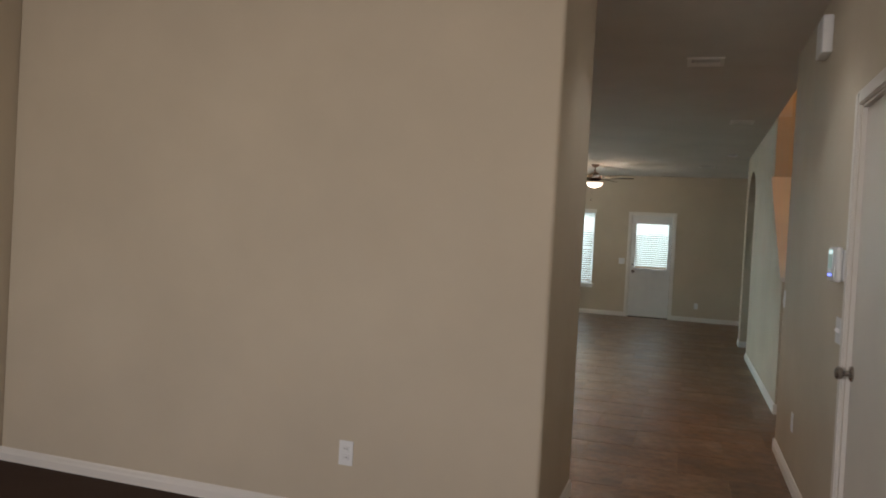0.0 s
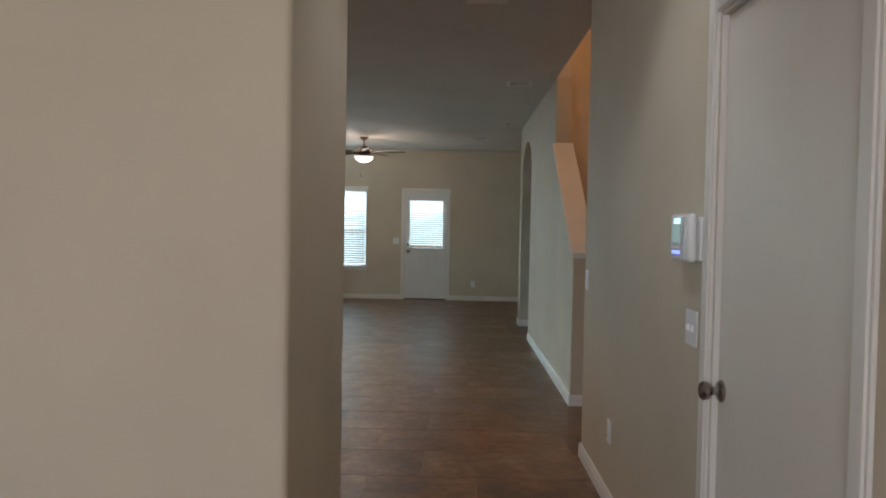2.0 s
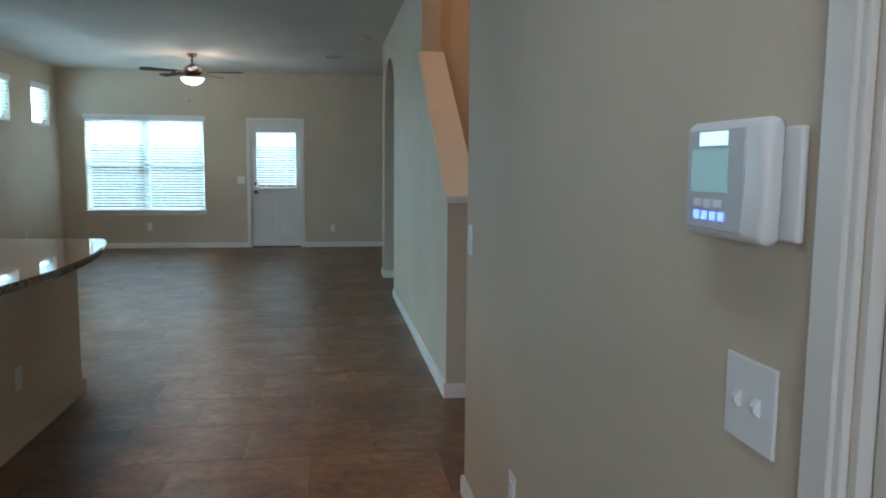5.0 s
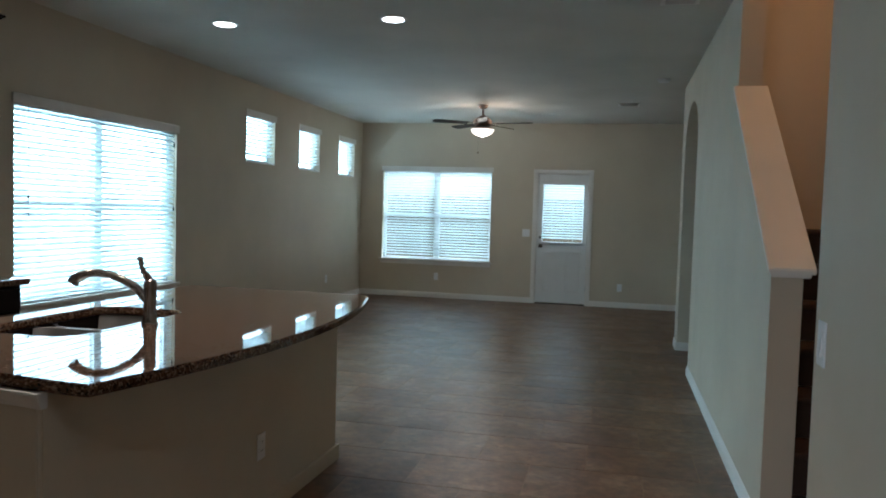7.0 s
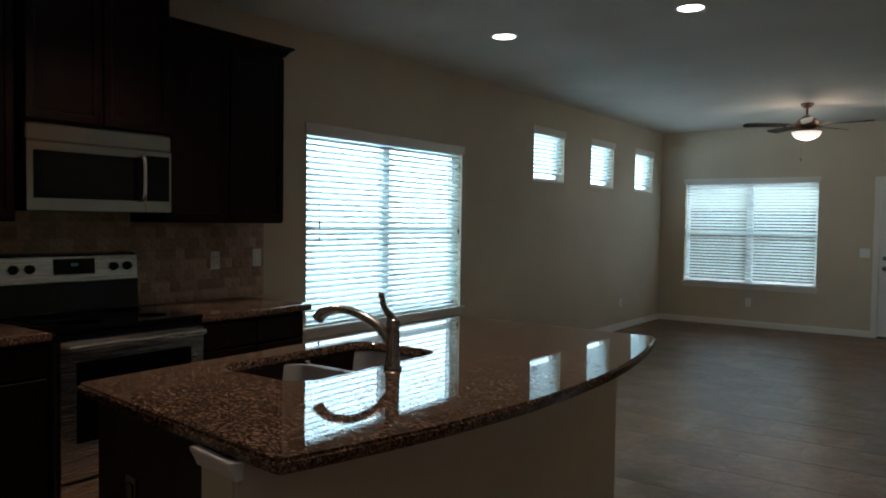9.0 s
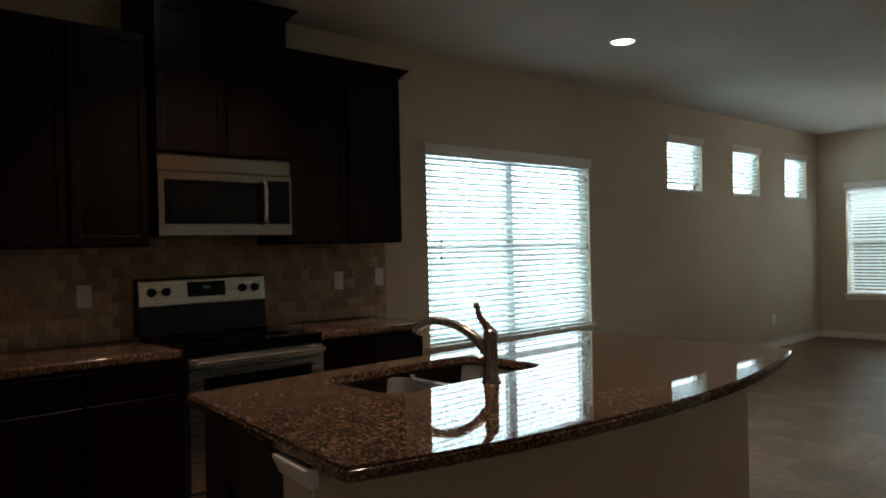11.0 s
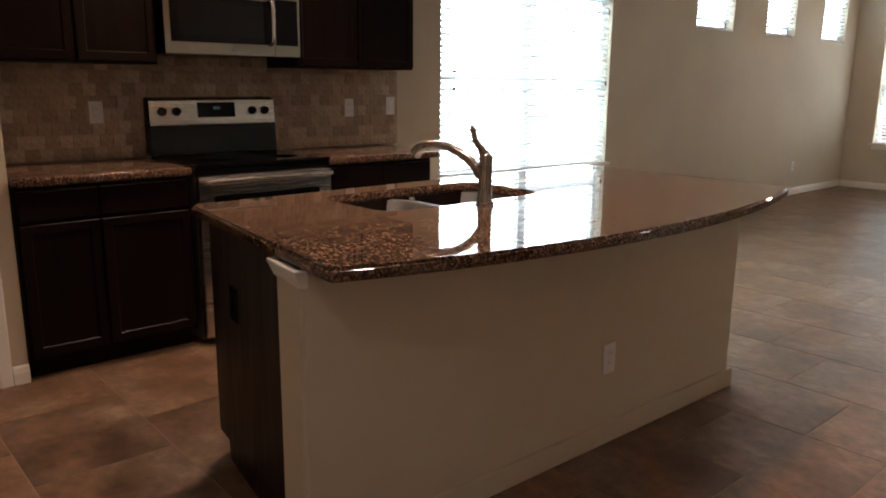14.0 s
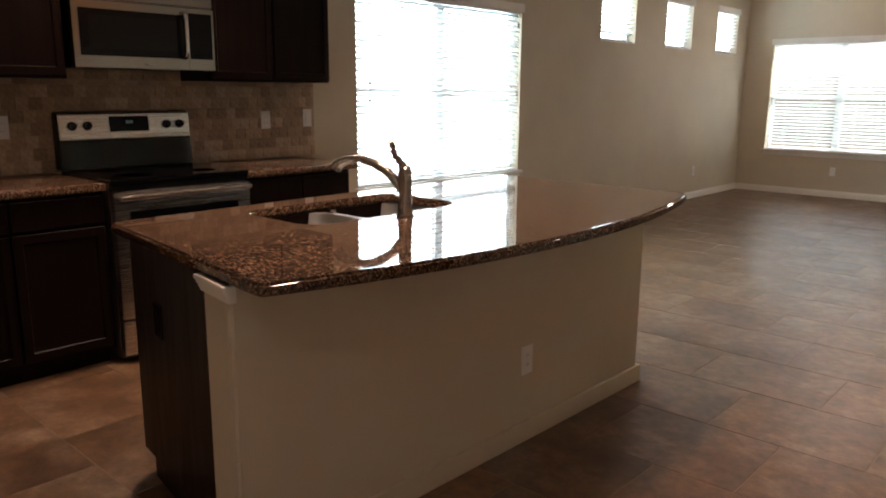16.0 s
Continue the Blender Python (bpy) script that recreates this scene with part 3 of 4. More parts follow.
# garden behind the north wall: lawn and board fence
M_LAWN = paint("lawn", (0.10, 0.13, 0.045), 0.95, 1.0, 60)
M_FENCE = wood_material("fence_wood", (0.13, 0.095, 0.06), (0.24, 0.18, 0.12), 0.8, 2)
structure("ground", boxed(-60.0, 60.0, NY + 0.16, 90.0, -0.25, -0.12), M_LAWN, "mown green lawn behind the house", "ground")
fence = thing("garden_fence", (-1.0, 21.0, -0.12), "weathered brown board fence across the lawn", "fence")
board = part("fence_board", box(bmesh.new(), -0.068, 0.068, -0.009, 0.009, 0.0, 1.85, bevel=0.003, seg=1), M_FENCE, None)
for i in range(64):
    ob = board if i == 0 else new("fence_board", board.data)
    ob.matrix_basis = Matrix.Translation((-5.6 + 0.142 * i, 21.0, -0.12 + 0.012 * math.sin(i * 2.7)))
    ob.parent = fence
    ob.matrix_parent_inverse = fence.matrix_basis.inverted()
for z in (0.25, 0.95, 1.6):
    part("fence_rail", box(bmesh.new(), -5.7, 3.5, 21.012, 21.05, z - 0.045, z + 0.045), M_FENCE, fence)

# cord tassels on the kitchen blind
for u, z in ((8.50, 1.42), (8.50, 1.31), (10.30, 1.96), (10.30, 1.36)):
    b = bmesh.new()
    lathe(b, [(0.004, 0.0), (0.008, -0.01), (0.006, -0.028), (0.009, -0.04)], Matrix.Translation((WX + 0.012, u, z)), 12)
    rod(b, (WX + 0.012, u, z), (WX + 0.012, u, 2.05), 0.0010, seg=6)
    part("cord_tassel", b, M_BLACK, kb, "dark cord tassel", smooth=True)

# ---- kitchen ----
def shaker(x0, x1, y0, y1, z0, z1, frame_w=0.055, depth=0.008):
    """A cabinet front facing +x: outer slab with a recessed flat panel."""
    b = bmesh.new()
    box(b, x0, x1, y0, y1, z0, z1)
    bmesh.ops.recalc_face_normals(b, faces=b.faces)
    f = [g for g in b.faces if g.normal.x > 0.9]
    bmesh.ops.inset_region(b, faces=f, thickness=frame_w, depth=0)
    f = [g for g in b.faces if g.normal.x > 0.9 and abs(g.calc_center_median().y - (y0 + y1) / 2) < 0.01 and abs(g.calc_center_median().z - (z0 + z1) / 2) < 0.01]
    bmesh.ops.inset_region(b, faces=f, thickness=0.008, depth=-depth)
    bmesh.ops.bevel(b, geom=[e for e in b.edges if len(e.link_faces) == 2 and e.calc_face_angle(0) > 1.2], offset=0.0018, segments=1, affect="EDGES")
    return b


FRONT = WX + 0.60


def base_cabinet(y0, y1, split, label):
    c = thing("base_cabinet", (WX + 0.3, (y0 + y1) / 2, 0), label, "cabinet", "kitchen base cabinets")
    b = bmesh.new()
    box(b, WX + 0.002, FRONT, y0, y1, 0.095, 0.875)
    box(b, WX + 0.002, FRONT - 0.07, y0 + 0.001, y1 - 0.001, 0.0, 0.095)
    part("body", b, M_ESPRESSO, c)
    for a, d in ((y0 + 0.012, split - 0.006), (split + 0.006, y1 - 0.012)):
        part("drawer_front", box(bmesh.new(), FRONT + 0.001, FRONT + 0.020, a, d, 0.725, 0.858, bevel=0.004, seg=2), M_ESPRESSO, c)
        part("cabinet_door", shaker(FRONT + 0.001, FRONT + 0.020, a, d, 0.112, 0.708), M_ESPRESSO, c)
    return c


def counter_slab(y0, y1, label):
    b = bmesh.new()
    box(b, WX + 0.002, WX + 0.645, y0, y1, 0.877, 0.917, bevel=0.011, seg=4)
    ob = tagged(part("countertop", b, M_GRANITE, None, "", True), label, "countertop", "kitchen countertops")
    return ob


base_cabinet(5.456, 6.228, 5.80, "espresso stained base cabinet with two drawers and doors")
base_cabinet(7.022, 7.775, 7.40, "espresso stained base cabinet beside the range")
counter_slab(5.454, 6.232, "polished brown speckled granite countertop on base cabinet")
counter_slab(7.018, 7.815, "polished brown speckled granite countertop near the window")


def upper_cabinet(y0, y1, z0, z1, depth, doors, label, crown=True):
    x1 = WX + depth
    c = thing("wall_cabinet", (WX + depth / 2, (y0 + y1) / 2, z0), label, "cabinet", "kitchen wall cabinets")
    part("body", boxed(WX + 0.001, x1 - 0.021, y0, y1, z0, z1), M_ESPRESSO, c)
    w = (y1 - y0) / doors
    for i in range(doors):
        part("cabinet_door", shaker(x1 - 0.020, x1, y0 + i * w + 0.008, y0 + (i + 1) * w - 0.008, z0 + 0.012, z1 - 0.015), M_ESPRESSO, c)
    if crown:
        prof = [(0.0, 0.0), (0.010, 0.0), (0.016, 0.012), (0.040, 0.040), (0.052, 0.046), (0.052, 0.058), (0.0, 0.058)]
        b = bmesh.new()
        rows = []
        for d, h in prof:
            rows.append([bm_v for bm_v in (b.verts.new((WX + 0.001, y0, z1 + h)), b.verts.new((x1 - 0.02 + d, y0, z1 + h)), b.verts.new((x1 - 0.02 + d, y1 + d, z1 + h)), b.verts.new((WX + 0.001, y1 + d, z1 + h)))])
        for r, s in zip(rows, rows[1:]):
            for i in range(4):
                b.faces.new((r[i], r[(i + 1) % 4], s[(i + 1) % 4], s[i]))
        b.faces.new(rows[-1])
        part("crown", b, M_ESPRESSO, c, "dark crown moulding")
    return c


upper_cabinet(5.456, 6.222, 1.405, 2.47, 0.34, 2, "espresso stained wall cabinet with two doors", False)
upper_cabinet(6.226, 6.992, 1.875, 2.66, 0.40, 2, "raised espresso stained wall cabinet above the microwave")
upper_cabinet(7.0, 7.86, 1.405, 2.46, 0.34, 2, "espresso stained wall cabinet with crown moulding")

# microwave over the range
mw = thing("microwave", (WX + 0.2, 6.61, 1.455), "stainless steel over-range microwave with black glass door", "microwave")
X = WX + 0.41
y0, y1, z0, z1 = 6.232, 6.988, 1.455, 1.865
part("body", box(bmesh.new(), WX + 0.014, X - 0.03, y0, y1, z0, z1, bevel=0.004, seg=1), M_BLACK, mw)
b = boxed(X - 0.03, X - 0.004, y0, y1, z1 - 0.082, z1)
bmesh.ops.recalc_face_normals(b, faces=b.faces)
bmesh.ops.bevel(b, geom=list(b.edges), offset=0.006, segments=3, affect="EDGES")
part("vent_hood", b, M_STEEL, mw, "brushed steel vent strip", True)
part("door_frame", wall_with_holes(X - 0.03, X, y0, y1 - 0.155, z0 + 0.004, z1 - 0.086, [(y0 + 0.030, y1 - 0.165, z0 + 0.062, z1 - 0.125)], 1), M_STEEL, mw, "brushed steel door frame")
part("door_glass", box(bmesh.new(), X - 0.028, X - 0.004, y0 + 0.030, y1 - 0.165, z0 + 0.062, z1 - 0.125, bevel=0.004, seg=2), M_BLACKGLASS, mw, "black glass door")
part("door_window", boxed(X - 0.010, X - 0.0025, y0 + 0.075, y1 - 0.215, z0 + 0.095, z1 - 0.155), material("microwave_mesh", (0.004, 0.004, 0.004), 0.16, 0.0, 0.22)[0], mw)
part("control_frame", wall_with_holes(X - 0.03, X, y1 - 0.153, y1, z0 + 0.004, z1 - 0.086, [(y1 - 0.148, y1 - 0.012, z0 + 0.062, z1 - 0.110)], 1), M_STEEL, mw)
part("control_panel", boxed(X - 0.028, X - 0.003, y1 - 0.148, y1 - 0.012, z0 + 0.062, z1 - 0.110), M_BLACKGLASS, mw, "black glass control panel")
b = bmesh.new()
pts = spline([(X + 0.004, y1 - 0.182, z1 - 0.115), (X + 0.034, y1 - 0.182, z1 - 0.135), (X + 0.038, y1 - 0.182, (z0 + z1) / 2 - 0.02), (X + 0.034, y1 - 0.182, z0 + 0.085), (X + 0.004, y1 - 0.182, z0 + 0.065)], 22)
tube(b, pts, [0.011] * len(pts), 12)
part("door_handle", b, M_CHROME, mw, "curved steel handle", True)
part("badge", box(bmesh.new(), X - 0.001, X + 0.001, 6.58, 6.64, z0 + 0.020, z0 + 0.032), M_NICKEL, mw)

# freestanding range
rg = thing("range", (WX + 0.33, 6.625, 0), "stainless steel electric range with black glass cooktop", "range")
y0, y1 = 6.246, 7.004
RX = WX + 0.66
b = bmesh.new()
box(b, WX + 0.02, RX - 0.03, y0, y1, 0.03, 0.905)
box(b, WX + 0.08, RX - 0.10, y0 + 0.04, y1 - 0.04, 0.0, 0.03)
part("body", b, material("range_side", (0.16, 0.15, 0.15), 0.4, 0.6)[0], rg)
part("cooktop", box(bmesh.new(), WX + 0.075, RX + 0.005, y0 - 0.002, y1 + 0.002, 0.905, 0.928, bevel=0.006, seg=2), M_BLACKGLASS, rg, "black glass cooktop")
M_RING = material("burner_ring", (0.014, 0.014, 0.014), 0.15)[0]
for cx, cy, r in ((WX + 0.22, y0 + 0.19, 0.08), (WX + 0.22, y1 - 0.19, 0.10), (WX + 0.49, y0 + 0.19, 0.105), (WX + 0.49, y1 - 0.19, 0.08)):
    b = bmesh.new()
    lathe(b, [(r, 0), (r, 0.0006), (r - 0.004, 0.0006), (r - 0.004, 0)], Matrix.Translation((cx, cy, 0.9285)), 40)
    part("burner", b, M_RING, rg)
b = bmesh.new()
prism(b, [(WX + 0.005, 0.93), (WX + 0.085, 0.93), (WX + 0.060, 1.228), (WX + 0.005, 1.238)], y0, y1, 1)
bmesh.ops.bevel(b, geom=[e for e in b.edges], offset=0.006, segments=2, affect="EDGES")
guard = part("backguard", b, M_BLACK, rg, "black backguard")
lean = math.atan2(0.025, 0.275)
TM = Matrix.Translation((WX + 0.0725, 6.625, 1.0900)) @ Matrix.Rotation(-lean, 4, "Y")


def on_guard(bm):
    bmesh.ops.transform(bm, matrix=TM, verts=bm.verts)
    return bm


part("control_fascia", on_guard(box(bmesh.new(), -0.002, 0.010, -0.372, 0.372, -0.005, 0.132, bevel=0.004, seg=2)), M_RANGE_STEEL_LIT, rg, "brushed steel control fascia")
part("display", on_guard(box(bmesh.new(), 0.010, 0.012, -0.105, 0.120, 0.035, 0.118, bevel=0.0008, seg=1)), M_BLACKGLASS, rg, "black glass clock display")
part("clock", on_guard(boxed(0.0121, 0.0127, -0.012, 0.028, 0.078, 0.094)), M_CLOCK, rg)
for ky in (-0.305, -0.225, 0.225, 0.305):
    b = bmesh.new()
    lathe(b, [(0.024, 0), (0.024, 0.006), (0.019, 0.010), (0.018, 0.028), (0.010, 0.031)], Matrix.Translation((0.010, ky, 0.070)) @ Matrix.Rotation(radians(90), 4, "Y"), 24)
    box(b, 0.03, 0.046, ky - 0.004, ky + 0.004, 0.052, 0.088)
    part("control_knob", on_guard(b), M_BLACK, rg, "black control knob", True)
part("oven_top_trim", box(bmesh.new(), RX - 0.03, RX, y0, y1, 0.872, 0.904, bevel=0.004, seg=1), M_BLACK, rg)
dr = part("oven_door", wall_with_holes(RX - 0.028, RX + 0.012, y0 + 0.003, y1 - 0.003, 0.235, 0.868, [(y0 + 0.075, y1 - 0.075, 0.40, 0.772)], 1), M_RANGE_STEEL_LIT, rg, "brushed steel oven door")
part("oven_glass", box(bmesh.new(), RX - 0.026, RX + 0.014, y0 + 0.075, y1 - 0.075, 0.40, 0.772, bevel=0.003, seg=1), M_BLACKGLASS, dr, "black oven glass")
b = bmesh.new()
tube(b, spline([(RX + 0.052, y0 + 0.02, 0.846), (RX + 0.056, 6.625, 0.849), (RX + 0.052, y1 - 0.02, 0.846)], 14), [0.0135] * 15, 14)
for yy in (y0 + 0.045, y1 - 0.045):
    box(b, RX + 0.008, RX + 0.05, yy - 0.012, yy + 0.012, 0.834, 0.858, bevel=0.003, seg=1)
part("oven_handle", b, M_RANGE_STEEL_LIT, dr, "round steel handle bar", True)
part("storage_drawer", box(bmesh.new(), RX - 0.028, RX + 0.010, y0 + 0.003, y1 - 0.003, 0.045, 0.222, bevel=0.006, seg=2), M_RANGE_STEEL_LIT, rg, "brushed steel drawer")

# ---- island ----
IX0, IX1, IY0, IY1 = -1.445, -0.79, 5.80, 7.825
isl = thing("kitchen_island", (-1.05, 6.8, 0), "kitchen island with espresso end panel and painted knee wall", "kitchen island")
b = bmesh.new()
prism(b, [(IX0, 5.815), (IX1 - 0.001, 5.712), (IX1 + 0.05, IY1), (IX0, IY1)], 0.10, 0.64, 2)
part("cabinet_body", b, M_ESPRESSO, isl)
part("end_panel", prism(bmesh.new(), [(IX0 - 0.002, 5.811), (IX1 - 0.001, 5.708), (IX1 - 0.001, 5.7115), (IX0 - 0.002, 5.8145)], 0.095, 0.868, 2), M_ESPRESSO, isl)
part("rail", prism(bmesh.new(), [(IX0, 5.815), (IX1 - 0.001, 5.712), (IX1 - 0.001, 5.732), (IX0, 5.835)], 0.6402, 0.868, 2), M_ESPRESSO, isl)
part("rail", prism(bmesh.new(), [(IX0, 5.836), (IX0 + 0.02, 5.833), (IX0 + 0.02, IY1), (IX0, IY1)], 0.6402, 0.868, 2), M_ESPRESSO, isl)
part("rail", prism(bmesh.new(), [(IX0 + 0.021, IY1 - 0.02), (IX1 + 0.05, IY1 - 0.02), (IX1 + 0.05, IY1), (IX0 + 0.021, IY1)], 0.6402, 0.868, 2), M_ESPRESSO, isl)
part("toe_kick", prism(bmesh.new(), [(IX0 + 0.06, 5.815), (IX1 - 0.002, 5.716), (IX1 + 0.04, IY1 - 0.004), (IX0 + 0.06, IY1 - 0.004)], 0.0, 0.0995, 2), M_ESPRESSO, isl)
b = prism(bmesh.new(), [(IX1, 5.700), (-0.622, 5.676), (-0.577, 7.83), (IX1 + 0.051, 7.83)], 0.0, 0.868, 2)
bmesh.ops.bevel(b, geom=[e for e in b.edges if abs(e.verts[0].co.z - e.verts[1].co.z) > 0.5], offset=0.012, segments=3, affect="EDGES")
part("knee_wall", b, M_WALL, isl, "tan painted knee wall", True)
NEAR = Matrix.Translation((IX1, 5.700, 0)) @ Matrix.Rotation(math.atan2(-0.024, -0.622 - IX1), 4, "Z")
b = bmesh.new()
for d, z0, z1 in ((0.004, 0.820, 0.846), (0.008, 0.830, 0.856), (0.013, 0.842, 0.863), (0.018, 0.853, 0.868)):
    box(b, -0.008 - d * 0.5, 0.178, -d, 0.02, z0, z1, bevel=0.004, seg=2)
bmesh.ops.transform(b, matrix=NEAR, verts=b.verts)
part("cap_moulding", b, M_TRIM, isl, "white stepped moulding under the countertop")
LONG = Matrix.Translation((-0.622, 5.676, 0)) @ Matrix.Rotation(math.atan2(2.169, 0.045) - math.pi / 2, 4, "Z")
b = box(bmesh.new(), 0.0005, 0.015, 0.002, 2.170, 0.0, 0.085, bevel=0.005, seg=2)
bmesh.ops.transform(b, matrix=LONG, verts=b.verts)
part("toe_board", b, M_WALL, isl, "tan painted baseboard")
part("toe_board", box(bmesh.new(), IX1 + 0.06, -0.563, 7.8305, 7.845, 0.0, 0.085, bevel=0.005, seg=2), M_WALL, isl, "tan painted baseboard")


def arc_edge():
    """Plan of the island top: straight back, bowed front, rounded corners."""
    a, c, sag = Vector((-0.46, 5.665)), Vector((-0.45, 7.965)), 0.175
    n = 26
    bow = []
    for i in range(n + 1):
        t = i / n
        p = a.lerp(c, t)
        bow.append((p.x + sag * (1 - (2 * t - 1) ** 2), p.y))
    return [(-1.57, 8.02)] + [(-1.59, 8.00), (-1.595, 7.97)] + [(-1.555, 5.83), (-1.55, 5.805), (-1.53, 5.788)] + [(-0.52, 5.665), (-0.495, 5.663)] + bow + [(-0.465, 7.995), (-0.495, 8.013)]


def rounded(x0, x1, y0, y1, r, n=6):
    res = []
    for cx, cy, s in ((x1 - r, y1 - r, 0), (x0 + r, y1 - r, 90), (x0 + r, y0 + r, 180), (x1 - r, y0 + r, 270)):
        for i in range(n + 1):
            a = radians(s + 90 * i / n)
            res.append((cx + r * math.cos(a), cy + r * math.sin(a)))
    return res


SINK = (-1.425, -1.00, 6.24, 7.01)
b = bmesh.new()
edges = []
for loop in (arc_edge(), rounded(*SINK, 0.09)):
    vs = [b.verts.new((x, y, 0.905)) for x, y in loop]
    edges += [b.edges.new((vs[i], vs[(i + 1) % len(vs)])) for i in range(len(vs))]
bmesh.ops.triangle_fill(b, use_beauty=True, use_dissolve=False, edges=edges)
ext = bmesh.ops.extrude_face_region(b, geom=list(b.faces))
bmesh.ops.translate(b, vec=(0, 0, -0.037), verts=[v for v in ext["geom"] if isinstance(v, bmesh.types.BMVert)])
bmesh.ops.recalc_face_normals(b, faces=b.faces)
rim = [e for e in b.edges if len(e.link_faces) == 2 and e.calc_face_angle(0) > 1.2 and abs(e.verts[0].co.z - e.verts[1].co.z) < 1e-4]
bmesh.ops.bevel(b, geom=rim, offset=0.009, segments=3, affect="EDGES")
top = tagged(part("island_countertop", b, M_GRANITE, None, "", True), "polished brown speckled granite island top with bowed edge", "countertop")

sk = thing("sink", (-1.25, 6.68, 0.868), "double-bowl undermount stainless steel sink set in granite", "sink")
M_SINK = brushed("sink_steel", (0.52, 0.51, 0.50), 0.48, 0)
for name, ya, yb, dep in (("bowl", 6.232, 6.612, 0.17), ("bowl", 6.642, 7.018, 0.20)):
    b = bmesh.new()
    rings = []
    for off, z, r in ((0.012, 0.866, 0.10), (0.0, 0.864, 0.09), (-0.004, 0.80, 0.085), (-0.012, 0.868 - dep + 0.02, 0.08), (-0.035, 0.868 - dep, 0.06)):
        rings.append([b.verts.new((x, y, z)) for x, y in rounded(SINK[0] - 0.008 - off, SINK[1] + 0.008 + off, ya - off * 0.9, yb + off * 0.9, r)])
    for p, q in zip(rings, rings[1:]):
        for i in range(len(p)):
            b.faces.new((p[i], p[(i + 1) % len(p)], q[(i + 1) % len(p)], q[i]))
    b.faces.new(rings[-1])
    bowl = part(name, b, M_SINK, sk, "", True)
    d = bmesh.new()
    lathe(d, [(0.045, 0.0), (0.045, 0.003), (0.036, 0.004), (0.030, 0.001)], Matrix.Translation(((SINK[0] + SINK[1]) / 2, (ya + yb) / 2, 0.868 - dep + 0.0005)), 28)
    part("drain", d, M_NICKEL, bowl, "steel drain", True)

fc = thing("faucet", (-0.92, 6.61, 0.905), "satin nickel single-handle pull-out kitchen faucet", "faucet")
fx, fy = -0.92, 6.61
b = bmesh.new()
lathe(b, [(0.034, 0), (0.034, 0.006), (0.028, 0.014), (0.025, 0.05), (0.024, 0.140), (0.026, 0.158), (0.023, 0.176), (0.013, 0.186)], Matrix.Translation((fx, fy, 0.905)), 28)
part("body", b, M_NICKEL, fc, "", True)
b = bmesh.new()
pts = spline([(fx - 0.015, fy - 0.005, 1.005), (fx - 0.06, fy - 0.015, 1.055), (fx - 0.14, fy - 0.04, 1.098), (fx - 0.22, fy - 0.06, 1.108), (fx - 0.275, fy - 0.075, 1.088), (fx - 0.295, fy - 0.08, 1.066)], 26)
tube(b, pts, [0.019 - 0.003 * math.sin(math.pi * i / 26) + 0.004 * min(1.0, max(0.0, (i - 16) / 5)) for i in range(27)], 16)
part("spout", b, M_NICKEL, fc, "arched pull-out spout", True)
b = bmesh.new()
pts = spline([(fx, fy, 1.078), (fx - 0.006, fy - 0.018, 1.104), (fx - 0.004, fy - 0.048, 1.134), (fx - 0.002, fy - 0.060, 1.164), (fx, fy - 0.072, 1.182)], 18)
tube(b, pts, [0.017, 0.016, 0.0155, 0.015, 0.014, 0.013, 0.0125, 0.012, 0.0115, 0.011, 0.0105, 0.010, 0.010, 0.010, 0.0105, 0.011, 0.0115, 0.011, 0.007], 14)
part("lever", b, M_NICKEL, fc, "upright lever handle", True)


# ---- stairs ----
st = thing("staircase", (2.2, 7.2, 0), "flight of stairs to a landing in dark brown carpet", "staircase")
for i in range(7):
    ys, zs = 7.22 + 0.252 * i, 0.192 * (i + 1)
    b = bmesh.new()
    box(b, SX + 0.131, 2.749, ys - 0.025, ys + 0.252 if i < 6 else 9.799, zs - 0.035, zs, bevel=0.012, seg=3)
    box(b, SX + 0.131, 2.749, ys, ys + 0.02, zs - 0.192, zs - 0.035)
    part("landing" if i == 6 else "step", b, M_CARPET, st, "", True)


# ---- fixtures ----
def plate_base(name, place, normal, w, h, label, category, group):
    """Root at the wall and a bevelled plate; returns root and the turn that faces the room."""
    root = thing(name, place, label, category, group)
    turn = Vector(normal).to_track_quat("Z", "Y").to_matrix().to_4x4()
    up = turn.to_3x3().inverted() @ Vector((0, 0, 1))
    m = Matrix.Translation(place) @ turn @ Matrix.Rotation(math.atan2(-up.x, up.y), 4, "Z")

    def put(nm, bm, mat, lab="", smooth=False):
        bmesh.ops.transform(bm, matrix=m, verts=bm.verts)
        return part(nm, bm, mat, root, lab, smooth)
    b = box(bmesh.new(), -w / 2, w / 2, -h / 2, h / 2, 0.0005, 0.006, bevel=0.0025, seg=2)
    put("plate", b, M_WHITE)
    return root, put


def outlet(place, normal, label="white duplex wall outlet"):
    root, put = plate_base("wall_outlet", place, normal, 0.072, 0.116, label, "outlet", "wall outlets")
    for s in (-1, 1):
        b = box(bmesh.new(), -0.0165, 0.0165, s * 0.0195 - 0.014, s * 0.0195 + 0.014, 0.006, 0.0082, bevel=0.003, seg=2)
        put("socket", b, M_WHITE)
        b = bmesh.new()
        for dx in (-0.0065, 0.0065):
            box(b, dx - 0.001, dx + 0.001, s * 0.0195 - 0.002, s * 0.0195 + 0.006, 0.0082, 0.0086)
        put("slot", b, M_BLACK)
    return root


